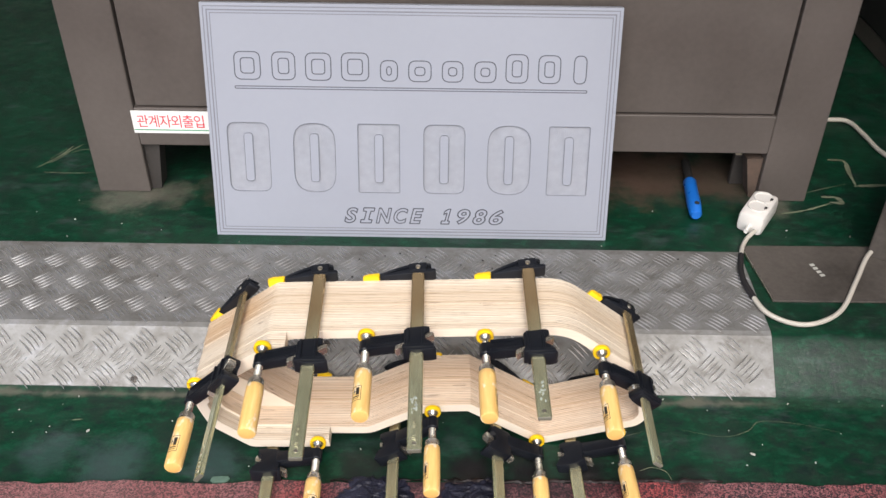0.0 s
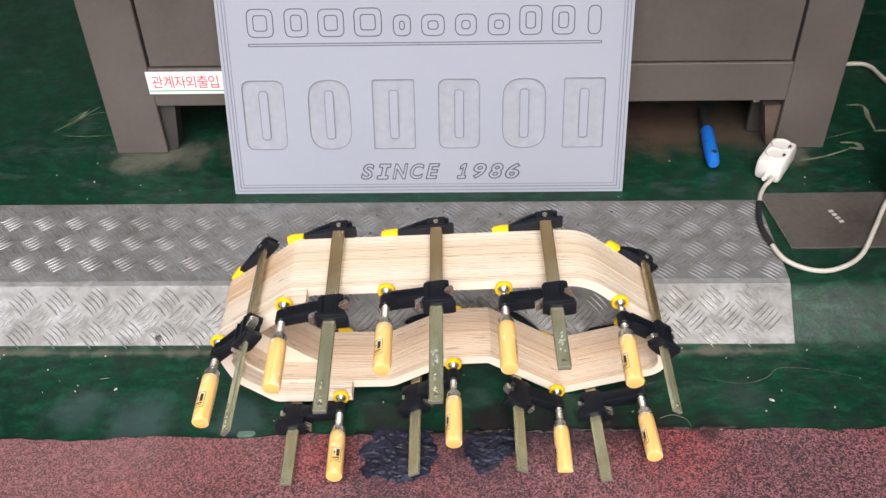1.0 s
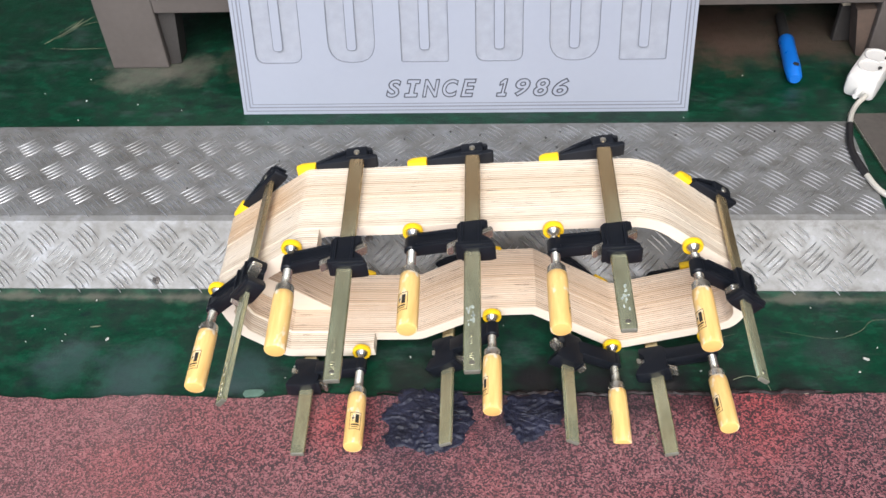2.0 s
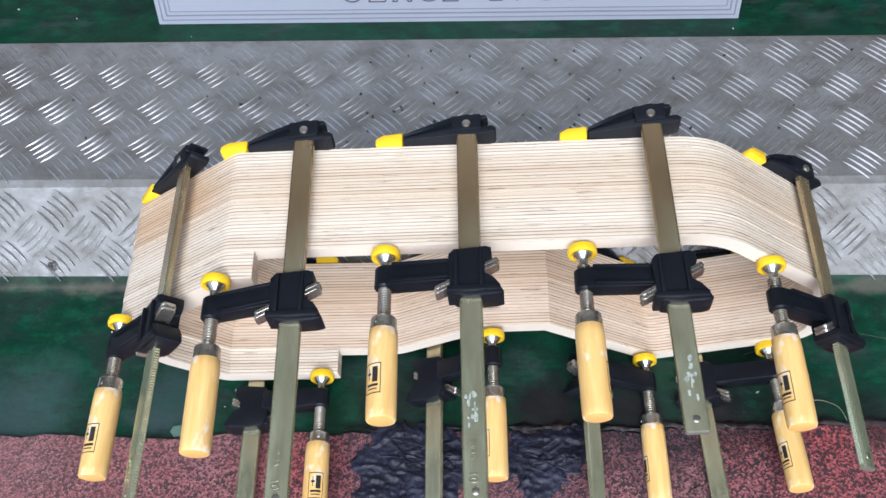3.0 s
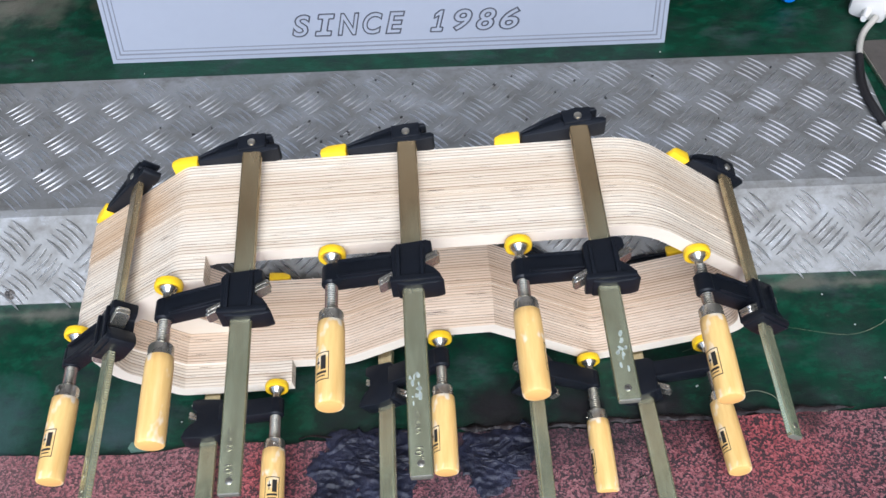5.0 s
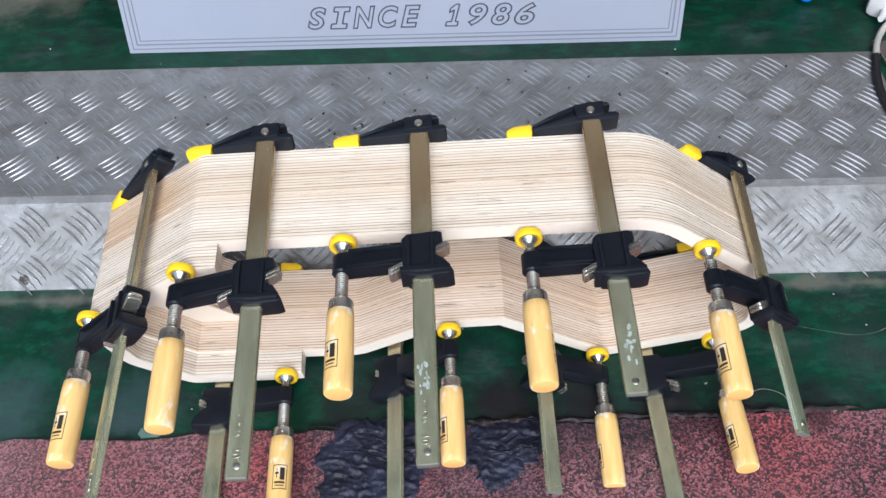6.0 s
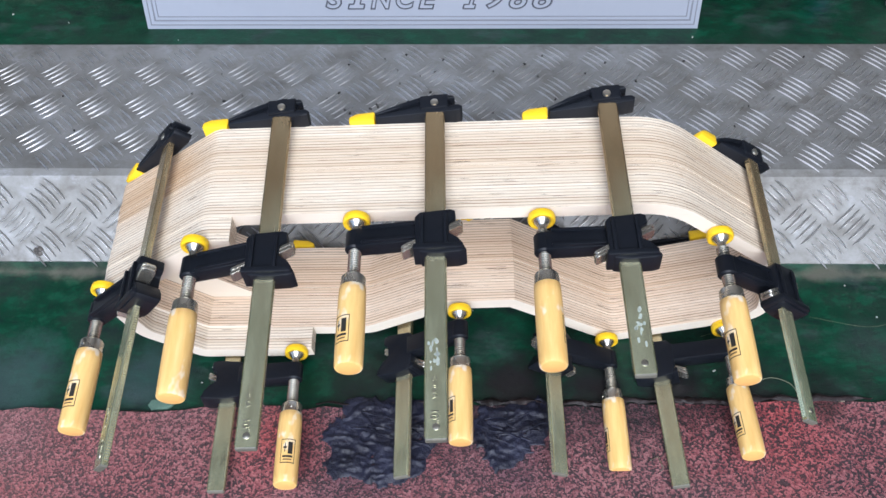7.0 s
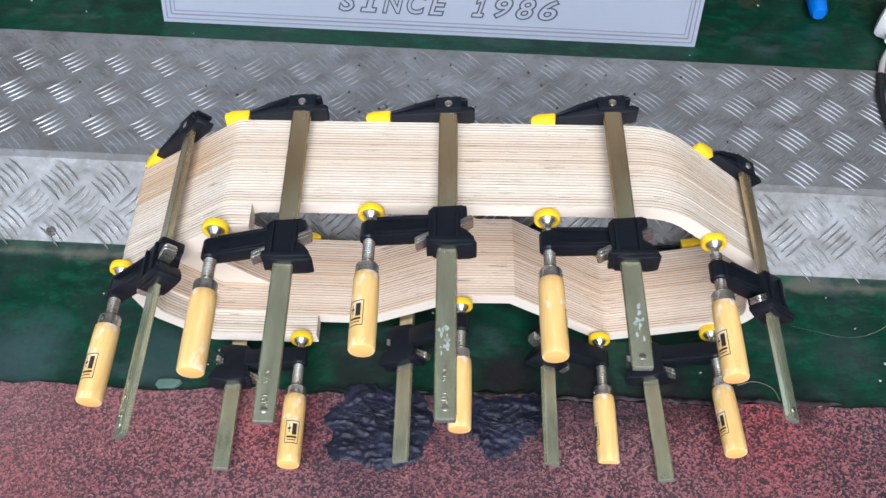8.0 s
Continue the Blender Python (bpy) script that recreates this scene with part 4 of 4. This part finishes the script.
bar_clamp((0.0032, -0.0743), 208.9, 0.1583, 0.0029, LOWER, lift=0.0079, twist=300, boss=0.025, ext=-0.0011, reach=0.0720, drop=0.0157, tip=-1.4, skew=1.4, cap=0.0166)
bar_clamp((0.1579, -0.0722), 145.8, 0.1600, 0.0030, LOWER, lift=0.0052, twist=30, boss=0.027, tip=-1.2, ext=0.0050, reach=0.0644, skew=-0.2, drop=0.0136, cap=0.0147)
bar_clamp((0.2655, -0.1036), 195.9, 0.1686, 0.0026, LOWER, lift=0.0064, twist=320, boss=0.029, tip=5.5, ext=0.0078, reach=0.0701, drop=0.0062, skew=-1.8, cap=-0.0031)


# ---- things on the floor ----
def socket_strip():
    root = thing("extension_socket", pose(0.635, 1.364, 0.0, 0, 0, -33) @ Matrix.Diagonal((0.80, 0.83, 1, 1)), "white two-way extension socket on the floor by the cabinet leg", "socket")
    part("body", boxed((-0.030, -0.058, 0.002), (0.030, 0.052, 0.044), 0.010), WHITE, root, smooth=40)
    for y in (0.022, -0.018):
        well = part("socket_well", lathe(bmesh.new(), [(0.0425, 0.0225), (0.0465, 0.0220), (0.0465, 0.0200), (0.0445, 0.0195), (0.0442, 0.001)], 24, pose(0, y, 0)), WHITE, root, smooth=40)
        part("earth_clip", boxed((0.0155, y - 0.004, 0.0440), (0.0215, y + 0.004, 0.0475), 0.0006), GAP, well)
    part("cord_grip", lathe(bmesh.new(), [(-0.012, 0.0048), (0.0, 0.0058), (0.012, 0.0075)], 12, pose(0, -0.066, 0.018, -90)), WHITE, root, smooth=40)


socket_strip()
cord = thing("power_cord", pose(0, 0, 0), "off-white power cord with a black taped length", "cable")
path = [(0.617, 1.312, 0.018), (0.597, 1.292, 0.011), (0.581, 1.257, 0.010), (0.566, 1.193, 0.010), (0.570, 1.137, 0.011), (0.584, 1.094, 0.010), (0.622, 1.074, 0.006), (0.663, 1.077, 0.006), (0.711, 1.110, 0.006), (0.757, 1.180, 0.010), (0.805, 1.255, 0.013), (0.86, 1.30, 0.012)]
line = smooth_line(path)
part("cord", tube(bmesh.new(), line, 0.0042), CABLE, cord, smooth=60)
part("tape", tube(bmesh.new(), line[17:34], 0.0052), BLACK, cord, "black tape round the cord", smooth=60)
root = thing("wall_cable", pose(0, 0, 0), "white cable lying on the floor behind the cabinet leg", "cable")
part("cord", tube(bmesh.new(), smooth_line([(0.78, 1.752, 0.006), (0.884, 1.750, 0.006), (0.931, 1.743, 0.006), (0.947, 1.683, 0.006), (0.963, 1.603, 0.006), (1.03, 1.50, 0.006)]), 0.005), CABLE, root, smooth=60)

# blue-handled tool lying under the rail
root = thing("blue_tool", pose(0.527, 1.418, 0.0135, 0, 0, -5), "blue plastic tool handle with a dark shaft on the floor", "tool")
m = pose(0, 0, 0, -90)
part("handle", lathe(bmesh.new(), [(-0.055, 0.008), (-0.050, 0.0115), (-0.02, 0.0132), (0.035, 0.0125), (0.058, 0.0130), (0.062, 0.011)], 18, m), BLUE, root, smooth=40)
part("hanging_hole", lathe(bmesh.new(), [(0.0110, 0.0050), (0.0131, 0.0045)], 12, pose(0.002, -0.03, 0)), GAP, root)
part("shaft", lathe(bmesh.new(), [(0.06, 0.0085), (0.135, 0.0085)], 12, m), GAP, root, smooth=40)

# scraps and dark things at the edges
root = thing("cream_scrap", pose(0.632, 1.500, 0.0, 0, 0, 4), "board offcut under the cabinet, shade painted below its torn cream edge", "offcut")
# Shade is put into the lower part's colour; the torn edge stays cream
part("piece", boxed((-0.018, -0.006, 0.0), (0.034, 0.006, 0.066), 0.002), DIRT_SHADE, root)
part("torn_edge", prism(bmesh.new(), [(-0.016, 0.066), (0.034, 0.066), (0.034, 0.090), (0.012, 0.086), (-0.002, 0.080), (-0.016, 0.078)], -0.005, 0.005, "xzy", 0.001), CREAM, root, "torn cream edge")
root = thing("grey_box", pose(0.93, 1.30, 0.0, 0, 0, -33), "dull grey-brown steel box on the floor", "box")
part("shell", boxed((-0.085, -0.10, 0.004), (0.12, 0.16, 0.16), 0.003), DULL, root)
part("foot", boxed((-0.080, -0.095, 0.0), (0.115, 0.155, 0.006)), GAP, root)
# Unseen upper height is added to shade the floor beside the cabinet
root = thing("dark_bin", pose(1.39, 2.0, 0.0, 0, 0, 2), "tall dark base unit with a dull kick strip behind the cabinet", "base unit")
part("body", boxed((-0.28, -0.40, 0.05), (0.03, 0.85, 1.7), 0.01), BLACK, root)
part("kick_strip", boxed((-0.275, -0.395, 0.0), (0.025, 0.845, 0.05), 0.004), DULL, root)


# ---- tar lumps on the paving ----
def tar_patch(outline, seed, label):
    cx, cy = sum(p[0] for p in outline) / len(outline), sum(p[1] for p in outline) / len(outline)
    root = thing("tar_patch", pose(cx, cy, LOW + 0.0052), label, "tar patch")
    edge = [Vector((p[0] - cx, p[1] - cy)) for p in outline]

    def depth(x, y):
        """How far inside the ragged outline a place lies."""
        x += 0.010 * noise.noise((x * 45, y * 45, seed)) + 0.006 * noise.noise((x * 130, y * 130, seed))
        y += 0.010 * noise.noise((x * 45, y * 45, seed + 9)) + 0.006 * noise.noise((x * 130, y * 130, seed + 9))
        p = Vector((x, y))
        best = 1.0
        for u, v in zip(edge, edge[1:] + edge[:1]):
            d = (v - u).normalized()
            best = min(best, (p - u).dot(Vector((d.y, -d.x))))
        return best

    bm = bmesh.new()
    step, n = 0.0014, 55
    grid = {}
    for i in range(-n, n + 1):
        for j in range(-n, n + 1):
            x, y = i * step, j * step
            d = depth(x, y)
            if d > -0.0016:
                k = min(1, max(0, d / 0.010))
                fold = 1 - abs(noise.noise((x * 55 + 0.6 * noise.noise((x * 40, y * 40, seed)), y * 95 + 1.5 * noise.noise((x * 25, y * 25, seed + 3)), seed)))
                hole = noise.noise((x * 62, y * 75, seed + 5)) + 0.5 * noise.noise((x * 160, y * 160, seed + 8))
                h = -0.0015 if hole > 0.50 + 0.3 * k else k * (0.0012 + 0.0020 * abs(noise.noise((x * 60, y * 85, seed + 2))) + 0.0022 * fold ** 4 + 0.0012 * noise.noise((x * 170, y * 300, seed)) + 0.0009 * noise.noise((x * 420, y * 420, seed)))
                grid[i, j] = bm.verts.new((x, y, (h if h < 0 else max(h, 0.0002)) if d > 0 else -0.003))
    for i, j in list(grid):
        q = [(i, j), (i + 1, j), (i + 1, j + 1), (i, j + 1)]
        if all(t in grid for t in q):
            bm.faces.new([grid[t] for t in q])
    part("lump", bm, TAR, root, smooth=70)
    # ropes of tar dragged along the upper side of the lump
    r3 = random.Random(int(seed * 10))
    span = max(p.x for p in edge) - min(p.x for p in edge)
    high = max(p.y for p in edge)
    for i in range(9):
        x, y = r3.uniform(-0.45, 0.05) * span, high - 0.012 - r3.uniform(0, 0.034)
        slope, pts = r3.uniform(-0.45, 0.12), []
        for k in range(r3.randint(6, 13)):
            pts.append((x, y, 0.0022 + 0.0014 * noise.noise((x * 90, y * 90, seed + i))))
            x += span * 0.05
            y += slope * span * 0.05 + 0.004 * noise.noise((x * 70, i * 3.1, seed))
        pts = [p for p in pts if depth(p[0], p[1]) > 0.002]
        if len(pts) > 3:
            part("rope", tube(bmesh.new(), smooth_line(pts, 4), r3.uniform(0.0007, 0.0014), 6), TAR, root, smooth=60)


tar_patch([(-0.092, 0.752), (-0.058, 0.806), (0.006, 0.800), (0.022, 0.757), (0.006, 0.722), (-0.026, 0.706), (-0.074, 0.724)], 1.3, "rough black tar patch on the red rubber paving")
tar_patch([(0.056, 0.752), (0.062, 0.796), (0.138, 0.806), (0.136, 0.768), (0.112, 0.748), (0.082, 0.724)], 5.7, "smaller rough black tar patch at the paving edge")



def tar_seam(x0, x1, thick, seed):
    """Dark tar squeezed out of the joint between the paint and the paving."""
    root = thing("tar_seam", pose(0, 0, 0), "thin dark tar line along the ragged paving edge", "tar seam")
    bm, rows, n = bmesh.new(), [], int((x1 - x0) / 0.003)
    for i in range(n + 1):
        x = x0 + (x1 - x0) * i / n
        y = 0.799 + 0.017 * x + 0.006 * noise.noise((x * 9, 3, 0)) + 0.004 * noise.noise((x * 40, 7, 0))
        taper = min(1, i / 8, (n - i) / 8)
        w = thick * taper * (0.55 + 0.6 * noise.noise((x * 60, 1, seed)) + 0.35 * noise.noise((x * 190, 2, seed))) + 0.0004
        h = 0.0055 + 0.0022 * taper * (0.5 + noise.noise((x * 110, 5, seed)))
        rows.append([bm.verts.new((x, y + o * max(w, 0.0006) + 0.002 * noise.noise((x * 80, o * 3, seed)), LOW + z)) for o, z in ((-1.2, 0.0045), (-0.5, h), (0.3, h * 0.9), (1.2, 0.0004))])
    for a, b in zip(rows, rows[1:]):
        for k in range(3):
            bm.faces.new((a[k], b[k], b[k + 1], a[k + 1]))
    part("bead", bm, SEAM, root, smooth=60)


tar_seam(0.05, 0.46, 0.0052, 2.0)
tar_seam(-0.10, 0.03, 0.0035, 6.0)


def paint_chip(x, y, size, turn, mat, label):
    """A curled flake with an uneven outline."""
    root = thing("paint_chip", pose(x, y, LOW + 0.0004, 0, 0, turn), label, "paint chip")
    bm, r4 = bmesh.new(), random.Random(int(x * 1000) + 7)
    ring = [(math.cos(t) * size * r4.uniform(0.7, 1.1), math.sin(t) * size * r4.uniform(0.3, 0.6)) for t in [k * math.pi / 5 for k in range(10)]]
    low, high = [bm.verts.new((px, py, 0.0002)) for px, py in ring], [bm.verts.new((px * 0.94, py * 0.9, 0.0016 + abs(px) * 0.12)) for px, py in ring]
    bm.faces.new(low)
    bm.faces.new(high)
    for k in range(10):
        bm.faces.new((low[k], low[(k + 1) % 10], high[(k + 1) % 10], high[k]))
    part("flake", bm, mat, root)


paint_chip(-0.257, 0.797, 0.016, 8, OLDPAINT, "pale green paint chip lying across the paving edge")
paint_chip(0.517, 0.860, 0.0045, -25, FLAKE, "small pale chip lying on the green floor")
paint_chip(0.430, 0.804, 0.0060, 40, CREAM, "small cream chip at the paving edge")
paint_chip(-0.474, 0.884, 0.0036, 60, FLAKE, "small pale chip lying on the green floor")

# ---- small litter ----
rng = random.Random(11)
root = thing("staple", pose(0.234, 0.733, LOW + 0.006, 0, 0, 20), "bent steel staple lying on the rubber paving", "staple")
part("wire", tube(bmesh.new(), [(-0.004, 0.006, 0), (0.005, 0.007, 0), (0.005, -0.005, 0), (0.001, -0.007, 0)], 0.0007, 6), SCREW, root)
bm = bmesh.new()
for i in range(70):
    x, y = rng.uniform(-0.75, 0.95), rng.choice((rng.uniform(0.82, 0.97), rng.uniform(1.27, 1.42), rng.uniform(0.9, 0.975)))
    z = LOW if y < FOOT else 0.0
    if (x < 0.6 and 0.976 < y < 1.27):
        continue
    s = rng.uniform(0.0005, 0.0015)
    box(bm, (-s, -s * rng.uniform(0.4, 0.9), 0.0002), (s, s * 0.5, 0.0014), pose(x, y, z, 0, 0, rng.uniform(0, 180)))
crumbs = bmesh.new()
for i in range(60):
    x, y, s = rng.gauss(0.12, 0.18), rng.uniform(1.10, 1.255), rng.uniform(0.0006, 0.0017)
    if x < 0.57:
        box(crumbs, (-s, -s * 0.7, 0.0), (s, s * 0.6, 0.0016), pose(x, y, 0.0050, 0, 0, rng.uniform(0, 180)))
tagged(finish("dirt_crumbs", crumbs, GAP), "black crumbs of dirt scattered on the tread plate", "debris", kind="stuff")
ob = finish("paint_flakes", bm, FLAKE)
tagged(ob, "pale paint flakes and crumbs scattered on the floor", "debris", kind="stuff")

bm = bmesh.new()


def scratch(pts, w, z=0.0006):
    pts = smooth_line([(x, y, z) for x, y in pts], 5)
    rows = []
    for i, p in enumerate(pts):
        d = (pts[min(i + 1, len(pts) - 1)] - pts[max(i - 1, 0)]).normalized()
        k = w * (0.4 + 0.6 * math.sin(math.pi * i / (len(pts) - 1))) * (0.7 + 0.6 * noise.noise((p.x * 90, p.y * 90, 1)))
        rows.append([bm.verts.new(p + Vector((-d.y, d.x, 0)) * k), bm.verts.new(p - Vector((-d.y, d.x, 0)) * k)])
    for a, b in zip(rows, rows[1:]):
        bm.faces.new((a[0], a[1], b[1], b[0]))


for pts, w in (([(-0.72, 1.60), (-0.735, 1.56), (-0.765, 1.515)], 0.0020), ([(-0.712, 1.595), (-0.735, 1.548), (-0.752, 1.53)], 0.0013), ([(-0.728, 1.59), (-0.75, 1.55)], 0.0010), ([(-0.70, 1.61), (-0.745, 1.545)], 0.0016), ([(-0.745, 1.500), (-0.70, 1.497), (-0.64, 1.50)], 0.0012),
               ([(-0.66, 1.59), (-0.70, 1.585), (-0.73, 1.56)], 0.0010), ([(0.69, 1.392), (0.74, 1.405), (0.795, 1.43)], 0.0030), ([(0.785, 1.452), (0.812, 1.450), (0.818, 1.432), (0.795, 1.434)], 0.0085),
               ([(0.84, 1.590), (0.872, 1.585), (0.868, 1.54), (0.866, 1.495)], 0.0060), ([(0.862, 1.492), (0.89, 1.494), (0.935, 1.498)], 0.0075), ([(0.70, 1.44), (0.77, 1.47), (0.85, 1.50)], 0.0010)):
    scratch(pts, w)
for pts, w in (([(0.42, 0.905), (0.48, 0.893), (0.52, 0.905), (0.545, 0.925), (0.60, 0.921), (0.66, 0.905)], 0.0004), ([(0.30, 0.88), (0.36, 0.90)], 0.0007), ([(-0.505, 0.905), (-0.49, 0.907)], 0.0012)):
    scratch(pts, w, LOW + 0.0012)
tagged(finish("floor_scratches", bm, FLAKE2), "pale scratches and tape residue on the green floor", "scratches", kind="stuff")


# ---- dried glue on two of the bars ----
def glue(x, z0, z1, at, turn, lift, tip, seed):
    ob = thing("glue_smear", RING @ pose(at[0], at[1], 0, 0, 0, turn) @ pose(0, 0, 0, tip, 0, 0), "dried whitish glue smear on a clamp bar", "glue")
    bm = bmesh.new()
    r2 = random.Random(seed)
    for i in range(16):
        cx, cz = x + r2.uniform(-0.004, 0.004), r2.uniform(z0, z1)
        a, b = r2.uniform(0.0006, 0.0018), r2.uniform(0.001, 0.0032)
        vs = [bm.verts.new((cx + a * math.cos(t) * r2.uniform(0.6, 1.2), lift + 0.0033, cz + b * math.sin(t) * r2.uniform(0.6, 1.2))) for t in [k * math.pi / 4 for k in range(8)]]
        bm.faces.new(vs)
    part("smear", bm, GLUE, ob)


glue(0.0, 0.110, 0.142, (0.1951, 0.1270), 3.1, 0.0163, -0.4, 3)
glue(-0.001, 0.135, 0.160, (0.0425, 0.1241), 3.0, 0.0136, -2.3, 8)

root = thing("wire_curl", pose(0.375, 0.813, LOW + 0.002), "short curl of pale wire by the paving edge", "wire")
part("wire", tube(bmesh.new(), smooth_line([(-0.03, 0.012, 0), (-0.012, 0.016, 0.003), (0.006, 0.010, 0.002), (0.012, -0.002, 0.001), (0.013, -0.008, 0)], 6), 0.00045, 6), FLAKE2, root)
